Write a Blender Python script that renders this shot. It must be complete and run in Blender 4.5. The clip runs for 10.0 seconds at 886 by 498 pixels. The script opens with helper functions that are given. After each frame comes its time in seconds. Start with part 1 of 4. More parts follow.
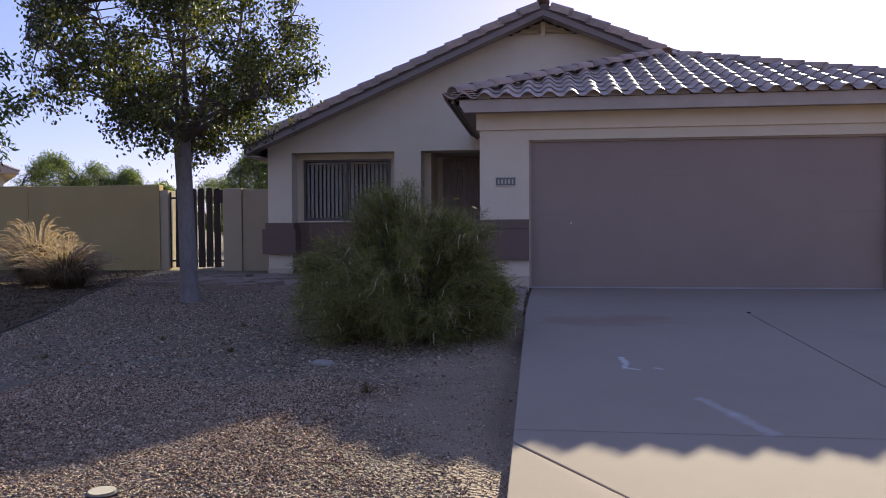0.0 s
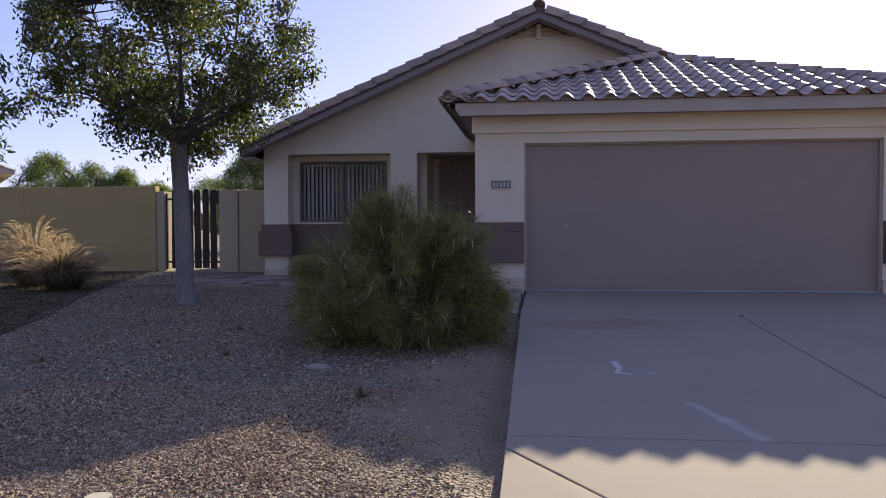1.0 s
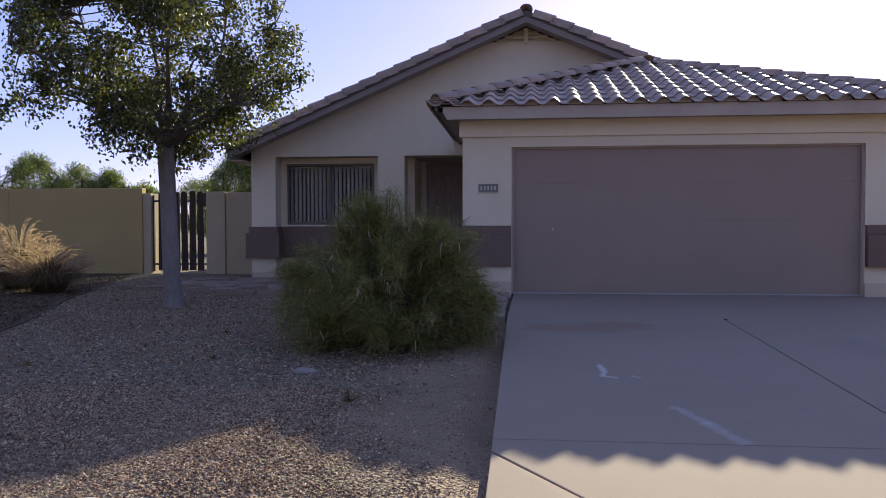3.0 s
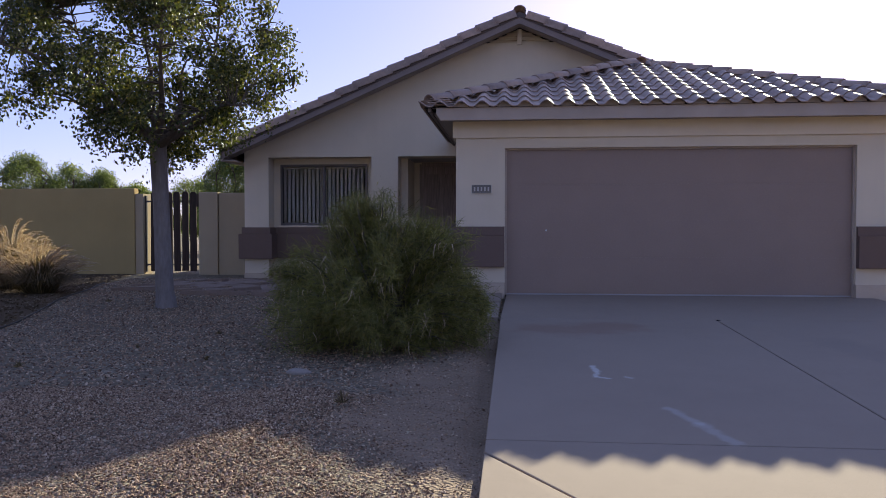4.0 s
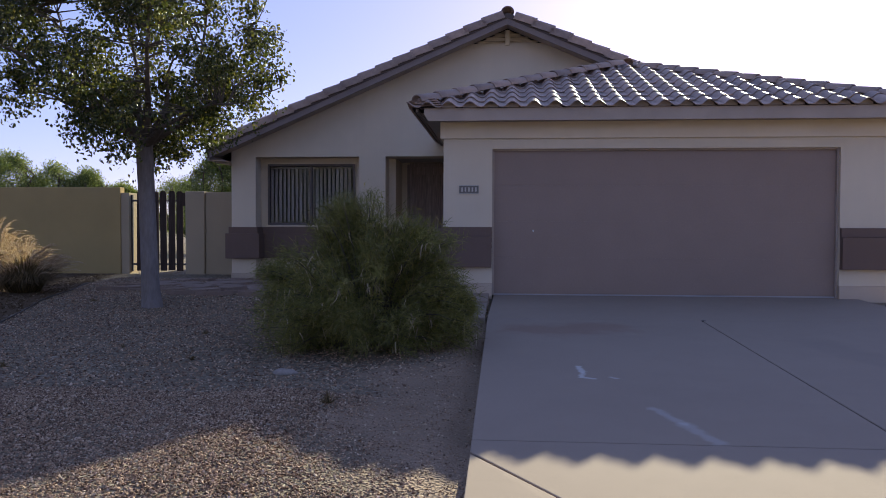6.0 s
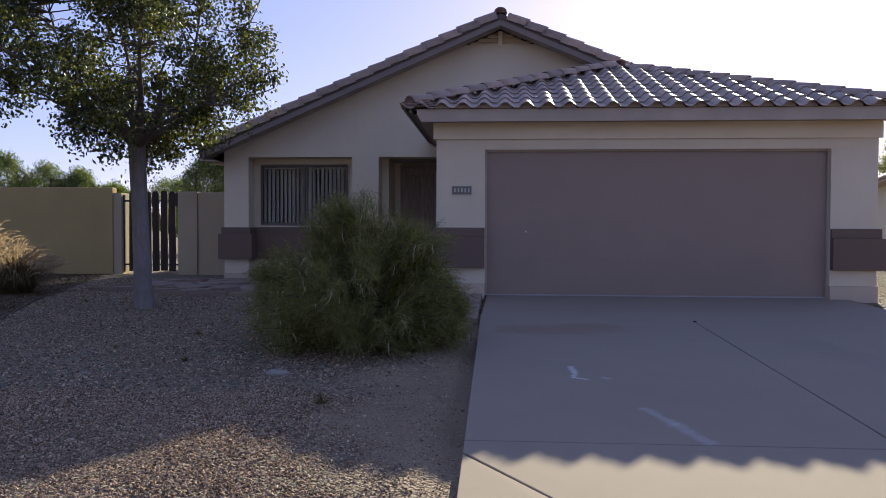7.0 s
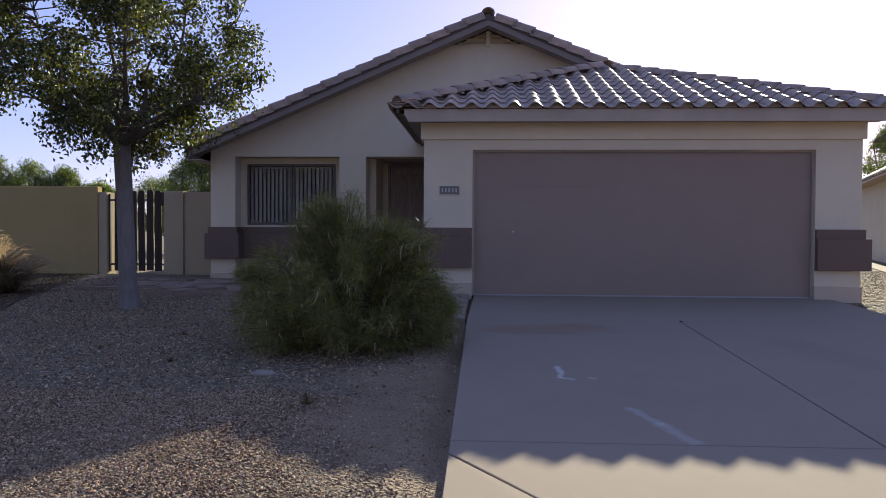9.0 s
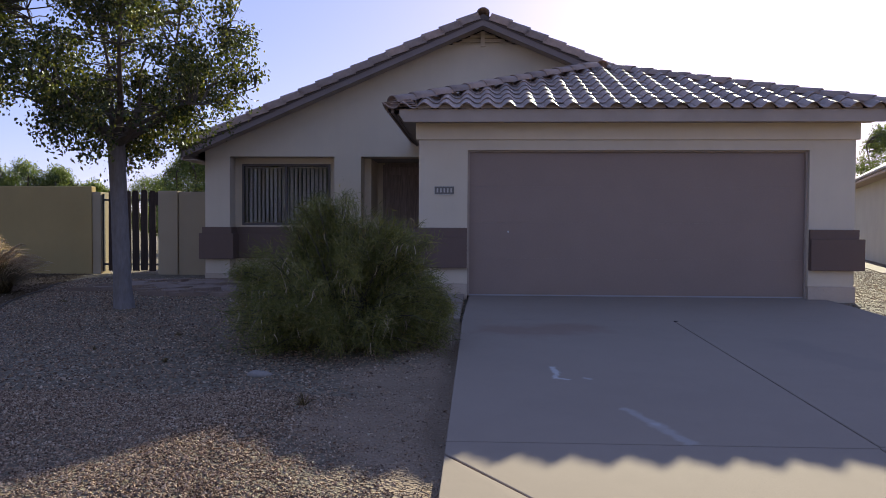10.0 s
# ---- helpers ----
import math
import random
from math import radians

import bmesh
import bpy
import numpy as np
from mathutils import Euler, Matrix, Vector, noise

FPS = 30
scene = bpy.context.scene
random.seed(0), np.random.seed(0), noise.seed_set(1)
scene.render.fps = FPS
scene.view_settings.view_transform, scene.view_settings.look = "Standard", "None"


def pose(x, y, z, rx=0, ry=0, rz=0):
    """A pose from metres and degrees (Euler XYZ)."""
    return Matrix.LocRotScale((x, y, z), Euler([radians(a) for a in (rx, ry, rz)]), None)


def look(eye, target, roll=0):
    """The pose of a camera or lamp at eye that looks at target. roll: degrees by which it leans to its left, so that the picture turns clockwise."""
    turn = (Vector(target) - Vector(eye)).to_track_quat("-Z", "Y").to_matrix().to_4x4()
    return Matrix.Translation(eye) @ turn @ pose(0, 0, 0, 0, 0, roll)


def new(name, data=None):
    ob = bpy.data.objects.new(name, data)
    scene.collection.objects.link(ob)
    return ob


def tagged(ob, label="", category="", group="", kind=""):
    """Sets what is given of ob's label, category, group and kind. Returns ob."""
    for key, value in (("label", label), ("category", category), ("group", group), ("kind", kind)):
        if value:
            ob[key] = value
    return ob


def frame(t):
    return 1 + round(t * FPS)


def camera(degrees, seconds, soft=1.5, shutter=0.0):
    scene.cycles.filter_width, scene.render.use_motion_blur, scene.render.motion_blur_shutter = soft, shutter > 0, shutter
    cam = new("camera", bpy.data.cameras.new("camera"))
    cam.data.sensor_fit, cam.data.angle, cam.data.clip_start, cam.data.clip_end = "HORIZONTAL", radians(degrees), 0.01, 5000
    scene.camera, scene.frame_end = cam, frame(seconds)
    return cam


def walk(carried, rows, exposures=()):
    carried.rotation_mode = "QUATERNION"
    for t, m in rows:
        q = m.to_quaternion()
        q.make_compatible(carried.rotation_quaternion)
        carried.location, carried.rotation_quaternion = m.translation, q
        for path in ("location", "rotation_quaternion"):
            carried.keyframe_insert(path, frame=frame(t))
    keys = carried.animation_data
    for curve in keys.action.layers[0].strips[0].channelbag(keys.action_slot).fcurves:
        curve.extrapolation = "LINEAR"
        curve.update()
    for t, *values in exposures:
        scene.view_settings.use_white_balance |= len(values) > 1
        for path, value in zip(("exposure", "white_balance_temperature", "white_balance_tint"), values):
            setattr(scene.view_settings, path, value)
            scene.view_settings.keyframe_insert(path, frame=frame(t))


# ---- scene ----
cam = camera(59.7, 10.0, soft=0.8)
PATH = [
    (0, (0.111, -11.173, 0.897), (-0.131, -9.188, 0.839), -0.3),
    (0.5, (0.118, -11.186, 0.918), (-0.119, -9.201, 0.859), -0.2),
    (1, (0.131, -11.21, 0.941), (-0.102, -9.225, 0.882), -0.2),
    (1.5, (0.133, -11.217, 0.946), (-0.094, -9.231, 0.889), -0.2),
    (2, (0.137, -11.234, 0.959), (-0.083, -9.247, 0.903), -0.1),
    (2.5, (0.142, -11.244, 0.964), (-0.069, -9.256, 0.908), -0.1),
    (4, (0.14, -11.253, 0.966), (-0.044, -9.262, 0.913), 0.0),
    (4.5, (0.143, -11.256, 0.967), (-0.033, -9.265, 0.914), 0.0),
    (5, (0.145, -11.262, 0.972), (-0.023, -9.27, 0.919), 0.0),
    (5.5, (0.148, -11.257, 0.969), (-0.013, -9.264, 0.916), 0.1),
    (7, (0.153, -11.286, 0.98), (0.018, -9.291, 0.927), 0.2),
    (7.5, (0.152, -11.286, 0.978), (0.026, -9.29, 0.926), 0.2),
    (8, (0.156, -11.286, 0.978), (0.038, -9.29, 0.926), 0.2),
    (8.5, (0.164, -11.278, 0.977), (0.052, -9.282, 0.925), 0.2),
    (9, (0.163, -11.278, 0.981), (0.059, -9.282, 0.928), 0.3),
    (9.5, (0.161, -11.28, 0.983), (0.064, -9.283, 0.93), 0.3),
    (10, (0.156, -11.284, 0.989), (0.066, -9.287, 0.935), 0.3),
]
walk(cam, [(t, look(eye, target, roll)) for t, eye, target, roll in PATH], [(0, 1.54, 7300, 51), (10, 1.36, 7300, 47)])

# ---- light ----
SUN_WAY = Vector((0.315, 1.0, 0.443)).normalized()
SUN_EL = math.asin(SUN_WAY.z)
SUN_AZ = math.atan2(SUN_WAY.x, SUN_WAY.y)
world = bpy.data.worlds.new("sky")
scene.world = world
world.use_nodes = True
wn = world.node_tree.nodes
sky = wn.new("ShaderNodeTexSky")
sky.sky_type = 'NISHITA'
sky.sun_disc = False
sky.sun_elevation = SUN_EL
sky.sun_rotation = SUN_AZ
sky.altitude = 800
sky.air_density = 0.8
sky.dust_density = 0.9
sky.ozone_density = 2.0
wn["Background"].inputs["Strength"].default_value = 0.096
# clear desert air: a deep even blue behind the glow round the sun
deep = wn.new("ShaderNodeMix")
deep.data_type = 'RGBA'
deep.inputs[0].default_value = 0.66
deep.inputs[7].default_value = (0.64, 1.6, 3.25, 1)
world.node_tree.links.new(sky.outputs[0], deep.inputs[6])
world.node_tree.links.new(deep.outputs[2], wn["Background"].inputs["Color"])
sun = new("sun", bpy.data.lights.new("sun", 'SUN'))
sun.data.energy = 4.0
sun.data.angle = radians(0.53)
sun.data.color = (0.74, 1.0, 0.70)
sun.matrix_world = look(SUN_WAY * 40, (0, 0, 0))


# ---- helpers of this scene ----
def box(bm, x0, x1, y0, y1, z0, z1, bevel=0.0):
    vs = [bm.verts.new((x, y, z)) for z in (z0, z1) for y in (y0, y1) for x in (x0, x1)]
    fs = [bm.faces.new([vs[i] for i in f]) for f in ((0, 2, 3, 1), (4, 5, 7, 6), (0, 1, 5, 4), (1, 3, 7, 5), (3, 2, 6, 7), (2, 0, 4, 6))]
    if bevel:
        es = list({e for f in fs for e in f.edges})
        bmesh.ops.bevel(bm, geom=es, offset=bevel, segments=2, profile=0.5, affect='EDGES')
    return bm


def boxes(*dims, bevel=0.0):
    bm = bmesh.new()
    for d in dims:
        box(bm, *d, bevel=bevel)
    return bm


def prism_xz(bm, poly, y0, y1):
    a = [bm.verts.new((x, y0, z)) for x, z in poly]
    b = [bm.verts.new((x, y1, z)) for x, z in poly]
    n = len(poly)
    bm.faces.new(a)
    bm.faces.new(b[::-1])
    for i in range(n):
        bm.faces.new((a[i], b[i], b[(i + 1) % n], a[(i + 1) % n]))
    bmesh.ops.recalc_face_normals(bm, faces=bm.faces[:])
    return bm


def prism_xy(bm, poly, top, depth):
    a = [bm.verts.new((x, y, top(x, y))) for x, y in poly]
    b = [bm.verts.new((x, y, top(x, y) - depth)) for x, y in poly]
    n = len(poly)
    bm.faces.new(a)
    bm.faces.new(b[::-1])
    for i in range(n):
        bm.faces.new((a[i], b[i], b[(i + 1) % n], a[(i + 1) % n]))
    bmesh.ops.recalc_face_normals(bm, faces=bm.faces[:])
    return bm


def tube(bm, pts, radii, sides=8, cap=True):
    rings = []
    up = Vector((0.31, 0.21, 0.93))
    for i, p in enumerate(pts):
        d = (Vector(pts[min(i + 1, len(pts) - 1)]) - Vector(pts[max(i - 1, 0)])).normalized()
        s = d.cross(up)
        if s.length < 0.05:
            s = d.cross(Vector((1, 0, 0)))
        s.normalize()
        w = d.cross(s)
        rings.append([bm.verts.new(Vector(p) + (s * math.cos(a) + w * math.sin(a)) * radii[i]) for a in (2 * math.pi * k / sides for k in range(sides))])
    for r, q in zip(rings, rings[1:]):
        for k in range(sides):
            f = bm.faces.new((r[k], r[(k + 1) % sides], q[(k + 1) % sides], q[k]))
            f.smooth = True
    if cap:
        bm.faces.new(rings[0])
        bm.faces.new(rings[-1][::-1])
    return bm


def disc(bm, x, y, z0, z1, r0, r1, sides=20):
    return tube(bm, [(x, y, z0), (x, y, z1)], [r0, r1], sides)


def mesh_of(bm, name):
    me = bpy.data.meshes.new(name)
    bm.to_mesh(me)
    bm.free()
    return me


def raw_mesh(name, verts, faces, smooth=False):
    me = bpy.data.meshes.new(name)
    me.from_pydata(verts, [], faces)
    if smooth:
        me.polygons.foreach_set("use_smooth", [True] * len(me.polygons))
    me.update()
    return me


def place(name, me, mat, parent=None, label="", m=None, kind=""):
    ob = new(name, me)
    if mat is not None and not me.materials:
        me.materials.append(mat)
    if parent is not None:
        ob.parent = parent
    if m is not None:
        ob.matrix_basis = m
    if label or kind:
        tagged(ob, label=label, kind=kind)
    return ob


def part(name, bm, mat, parent, label="", kind=""):
    return place(name, mesh_of(bm, name), mat, parent, label, kind=kind)


def thing(name, label, category, at=(0, 0, 0), group="", kind=""):
    ob = new(name)
    ob.location = at
    ob.empty_display_size = 0.2
    return tagged(ob, label, category, group, kind)


# ---- materials ----
class Mat:
    def __init__(self, name, rough=0.8, spec=0.3):
        self.mat = bpy.data.materials.new(name)
        self.mat.use_nodes = True
        self.n = self.mat.node_tree.nodes
        self.l = self.mat.node_tree.links
        self.b = self.n["Principled BSDF"]
        self.b.inputs["Roughness"].default_value = rough
        self.b.inputs["Specular IOR Level"].default_value = spec
        self.co = None

    def coords(self, kind="Object"):
        if self.co is None:
            self.co = self.n.new("ShaderNodeTexCoord")
        return self.co.outputs[kind]

    def noise(self, scale, detail=4, rough=0.55, vec=None):
        t = self.n.new("ShaderNodeTexNoise")
        t.inputs["Scale"].default_value = scale
        t.inputs["Detail"].default_value = detail
        t.inputs["Roughness"].default_value = rough
        self.l.new(vec or self.coords(), t.inputs["Vector"])
        return t.outputs["Fac"]

    def voronoi(self, scale, out="Distance", vec=None):
        t = self.n.new("ShaderNodeTexVoronoi")
        t.inputs["Scale"].default_value = scale
        self.l.new(vec or self.coords(), t.inputs["Vector"])
        return t.outputs[out]

    def stretched(self, sx, sy, sz):
        m = self.n.new("ShaderNodeMapping")
        m.inputs["Scale"].default_value = (sx, sy, sz)
        self.l.new(self.coords(), m.inputs["Vector"])
        return m.outputs[0]

    def ramp(self, fac, stops):
        r = self.n.new("ShaderNodeValToRGB")
        el = r.color_ramp.elements
        while len(el) < len(stops):
            el.new(0.5)
        for e, (p, c) in zip(el, stops):
            e.position = p
            e.color = (*c, 1)
        self.l.new(fac, r.inputs[0])
        return r.outputs[0]

    def mix(self, fac, a, b, mode='MIX'):
        m = self.n.new("ShaderNodeMix")
        m.data_type = 'RGBA'
        m.blend_type = mode
        for i, v in ((0, fac), (6, a), (7, b)):
            if isinstance(v, (int, float)):
                m.inputs[i].default_value = v
            elif isinstance(v, tuple):
                m.inputs[i].default_value = (*v, 1)
            else:
                self.l.new(v, m.inputs[i])
        return m.outputs[2]

    def op(self, kind, a, b=None):
        n = self.n.new("ShaderNodeMath")
        n.operation = kind
        for i, v in enumerate((a, b)):
            if isinstance(v, (int, float)):
                n.inputs[i].default_value = v
            elif v is not None:
                self.l.new(v, n.inputs[i])
        return n.outputs[0]

    def lin(self, a, ka, b, kb, c):
        return self.op('ADD', self.op('ADD', self.op('MULTIPLY', a, ka), self.op('MULTIPLY', b, kb)), c)

    def random(self):
        return self.n.new("ShaderNodeObjectInfo").outputs["Random"]

    def island(self):
        return self.n.new("ShaderNodeNewGeometry").outputs["Random Per Island"]

    def color(self, c):
        self.l.new(c, self.b.inputs["Base Color"])
        return self

    def bump(self, h, strength=0.3, dist=0.01):
        b = self.n.new("ShaderNodeBump")
        b.inputs["Strength"].default_value = strength
        b.inputs["Distance"].default_value = dist
        self.l.new(h, b.inputs["Height"])
        self.l.new(b.outputs[0], self.b.inputs["Normal"])
        return self

    def roughness(self, v):
        self.l.new(v, self.b.inputs["Roughness"])
        return self


def stucco(name, c, wear=0.12):
    m = Mat(name, 0.92, 0.15)
    lo = tuple(v * (1 - wear) for v in c)
    hi = tuple(min(1, v * (1 + wear * 0.6)) for v in c)
    base = m.ramp(m.noise(1.1, 5), [(0.3, lo), (0.7, hi)])
    streak = m.ramp(m.noise(1.0, 6, 0.6, m.stretched(5, 5, 0.5)), [(0.35, tuple(v * 0.93 for v in c)), (0.65, c)])
    col = m.mix(0.45, base, streak)
    col = m.mix(m.ramp(m.noise(90, 2), [(0.3, (0.0,) * 3), (0.7, (0.25,) * 3)]), col, lo)
    m.color(col)
    return m.bump(m.noise(140, 4, 0.65), 0.45, 0.006).mat


def plain(name, c, rough=0.7, spec=0.3, grain=60, var=0.15, bump=0.15):
    m = Mat(name, rough, spec)
    m.color(m.mix(0.4, m.ramp(m.noise(2.0, 4), [(0.3, tuple(v * (1 - var) for v in c)), (0.7, tuple(min(1, v * (1 + var)) for v in c))]),
                  m.ramp(m.noise(grain, 3), [(0.3, tuple(v * (1 - var) for v in c)), (0.7, tuple(min(1, v * (1 + var)) for v in c))])))
    return m.bump(m.noise(grain * 1.5, 3), bump, 0.004).mat


def wood(name, c):
    m = Mat(name, 0.85, 0.2)
    g = m.noise(6, 6, 0.6, m.stretched(6, 6, 0.5))
    col = m.ramp(g, [(0.3, tuple(v * 0.65 for v in c)), (0.55, c), (0.75, tuple(v * 1.35 for v in c))])
    tone = m.ramp(m.random(), [(0, (0.8,) * 3), (1, (1.15,) * 3)])
    m.color(m.mix(1.0, col, tone, 'MULTIPLY'))
    return m.bump(g, 0.35, 0.004).mat


def concrete(name, c, marks=()):
    m = Mat(name, 0.92, 0.2)
    a = m.ramp(m.noise(0.55, 6, 0.6), [(0.3, tuple(v * 0.9 for v in c)), (0.7, tuple(v * 1.05 for v in c))])
    b = m.ramp(m.noise(3.5, 6, 0.65), [(0.25, tuple(v * 0.92 for v in c)), (0.7, tuple(v * 1.04 for v in c))])
    col = m.mix(0.5, a, b)
    grit = m.ramp(m.noise(180, 3, 0.7), [(0.32, (0.75,) * 3), (0.5, (1.0,) * 3), (0.75, (1.1,) * 3)])
    col = m.mix(0.7, col, grit, 'MULTIPLY')
    for (x0, y0), (x1, y1), width, strength, tone in marks:
        # distance to the segment, broken up by noise
        sep = m.n.new("ShaderNodeSeparateXYZ")
        m.l.new(m.coords(), sep.inputs[0])
        ln = math.hypot(x1 - x0, y1 - y0)
        dx, dy = (x1 - x0) / ln, (y1 - y0) / ln
        along = m.lin(sep.outputs[0], dx, sep.outputs[1], dy, -(x0 * dx + y0 * dy) - ln / 2)
        across = m.lin(sep.outputs[0], -dy, sep.outputs[1], dx, x0 * dy - y0 * dx)
        far = m.op('MAXIMUM', m.op('SUBTRACT', m.op('ABSOLUTE', along), ln / 2), 0.0)
        d = m.op('SQRT', m.op('ADD', m.op('MULTIPLY', far, far), m.op('MULTIPLY', across, across)))
        d = m.op('ADD', m.op('DIVIDE', d, width), m.op('MULTIPLY', m.op('SUBTRACT', m.noise(0.8 / width, 5, 0.65), 0.5), 2.2))
        col = m.mix(m.ramp(d, [(0.35, (strength,) * 3), (1.0, (0.0,) * 3)]), col, tone)
    m.color(col)
    return m.bump(m.noise(240, 3, 0.7), 0.22, 0.003).mat


def tile_mat(name, c, by_object=True):
    m = Mat(name, 0.6, 0.32)
    rnd = m.random() if by_object else m.island()
    tone = m.ramp(rnd, [(0.0, tuple(v * 0.78 for v in c)), (0.45, c), (0.8, (c[0] * 1.2, c[1] * 1.12, c[2] * 1.05)), (1.0, (c[0] * 0.95, c[1] * 0.98, c[2] * 1.02))])
    dirt = m.ramp(m.noise(7, 6, 0.65), [(0.3, (0.72,) * 3), (0.65, (1.08,) * 3)])
    m.color(m.mix(1.0, tone, dirt, 'MULTIPLY'))
    m.roughness(m.ramp(m.noise(20, 4), [(0.3, (0.44,) * 3), (0.7, (0.62,) * 3)]))
    return m.bump(m.noise(90, 5, 0.7), 0.12, 0.003).mat


def leaf_mat(name, stops, trans=0.45, rough=0.45, tint=(1.0, 1.0, 0.5)):
    m = Mat(name, rough, 0.4)
    col = m.ramp(m.island(), stops)
    m.color(col)
    tr = m.n.new("ShaderNodeBsdfTranslucent")
    m.l.new(m.mix(1.0, col, tint, 'MULTIPLY'), tr.inputs["Color"])
    mx = m.n.new("ShaderNodeMixShader")
    mx.inputs[0].default_value = trans
    m.l.new(m.b.outputs[0], mx.inputs[1])
    m.l.new(tr.outputs[0], mx.inputs[2])
    m.l.new(mx.outputs[0], m.n["Material Output"].inputs["Surface"])
    return m.mat


def bark_mat(name, c):
    m = Mat(name, 0.95, 0.1)
    g = m.noise(9, 6, 0.65, m.stretched(3, 3, 0.7))
    m.color(m.mix(0.5, m.ramp(g, [(0.3, tuple(v * 0.55 for v in c)), (0.65, tuple(v * 1.2 for v in c))]), m.ramp(m.noise(3, 4), [(0.3, tuple(v * 0.8 for v in c)), (0.7, tuple(v * 1.15 for v in c))])))
    return m.bump(g, 0.7, 0.012).mat


def gravel_mat(name):
    m = Mat(name, 0.9, 0.2)
    cell = m.voronoi(42, "Color")
    sep = m.n.new("ShaderNodeSeparateColor")
    m.l.new(cell, sep.inputs[0])
    stones = m.ramp(sep.outputs[0], [(0.0, (0.08, 0.056, 0.036)), (0.35, (0.16, 0.115, 0.076)), (0.7, (0.24, 0.18, 0.122)), (1.0, (0.38, 0.31, 0.23))])
    earth = m.ramp(m.noise(25, 5, 0.7), [(0.3, (0.13, 0.092, 0.06)), (0.7, (0.22, 0.163, 0.11))])
    patch = m.ramp(m.noise(0.9, 5, 0.6), [(0.38, (0.0,) * 3), (0.62, (0.85,) * 3)])
    col = m.mix(patch, stones, earth)
    at = m.n.new("ShaderNodeAttribute")
    at.attribute_name = "soil"
    ragged = m.op('ADD', at.outputs["Fac"], m.op('MULTIPLY', m.op('SUBTRACT', m.noise(5, 6, 0.7), 0.5), 1.3))
    share = m.ramp(ragged, [(0.3, (0.0,) * 3), (0.75, (1.0,) * 3)])
    sandy = m.mix(0.5, m.ramp(m.noise(1.7, 6, 0.7), [(0.3, (0.2, 0.117, 0.074)), (0.7, (0.38, 0.235, 0.155))]),
                  m.ramp(m.noise(55, 5, 0.8), [(0.3, (0.15, 0.1, 0.066)), (0.7, (0.40, 0.29, 0.2))]))
    m.color(m.mix(share, col, sandy))
    h = m.op('ADD', m.voronoi(42), m.op('MULTIPLY', m.noise(14, 6, 0.75), 0.8))
    return m.bump(h, 0.9, 0.022).mat


def dirt_mat(name, c):
    m = Mat(name, 0.95, 0.1)
    a = m.ramp(m.noise(1.3, 6, 0.65), [(0.3, tuple(v * 0.72 for v in c)), (0.7, tuple(v * 1.15 for v in c))])
    b = m.ramp(m.noise(45, 5, 0.75), [(0.3, tuple(v * 0.65 for v in c)), (0.7, tuple(v * 1.25 for v in c))])
    m.color(m.mix(0.5, a, b))
    return m.bump(m.noise(60, 6, 0.75), 0.6, 0.02).mat


def pebble_mat(name):
    m = Mat(name, 0.85, 0.25)
    col = m.ramp(m.island(), [(0.0, (0.10, 0.052, 0.033)), (0.25, (0.215, 0.118, 0.074)), (0.5, (0.345, 0.2, 0.124)), (0.86, (0.49, 0.31, 0.2)), (1.0, (0.62, 0.45, 0.32))])
    m.color(m.mix(0.5, col, m.ramp(m.noise(70, 3), [(0.3, (0.7,) * 3), (0.7, (1.1,) * 3)]), 'MULTIPLY'))
    return m.mat


def glass_mat(name):
    m = Mat(name, 0.02, 0.5)
    m.b.inputs["Transmission Weight"].default_value = 1.0
    m.b.inputs["IOR"].default_value = 1.45
    m.b.inputs["Base Color"].default_value = (0.95, 0.93, 0.91, 1)
    return m.mat


def metal_mat(name, c, rough=0.4):
    m = Mat(name, rough, 0.5)
    m.b.inputs["Metallic"].default_value = 0.9
    m.color(m.ramp(m.noise(40, 3), [(0.3, tuple(v * 0.8 for v in c)), (0.7, c)]))
    return m.mat


STUCCO = stucco("wall_stucco", (0.68, 0.545, 0.405))
STUCCO_TRIM = stucco("trim_stucco", (0.74, 0.59, 0.44))
BAND = stucco("band_stucco", (0.185, 0.115, 0.09))
FENCE = stucco("fence_stucco", (0.42, 0.28, 0.12), 0.16)
FENCE_PALE = stucco("pale_fence_stucco", (0.42, 0.31, 0.2), 0.14)
FASCIA = plain("fascia_paint", (0.40, 0.30, 0.24), 0.7)
UNDERLAY = plain("roof_underlay", (0.12, 0.09, 0.08), 1.0, 0.0)
BARGE = plain("barge_paint", (0.22, 0.16, 0.14), 0.7)
SOFFIT = plain("soffit_paint", (0.4, 0.32, 0.27), 0.8)
GDOOR = plain("garage_door_paint", (0.28, 0.185, 0.145), 0.5, 0.35, 40, 0.07, 0.08)
GROOVE = plain("groove_dark", (0.05, 0.04, 0.04), 0.8)
TILE = tile_mat("roof_tile", (0.40, 0.27, 0.215))
TILE_JOINED = tile_mat("roof_tile_joined", (0.40, 0.27, 0.215), False)
NEIGH_TILE = tile_mat("pale_tile", (0.58, 0.48, 0.41), False)
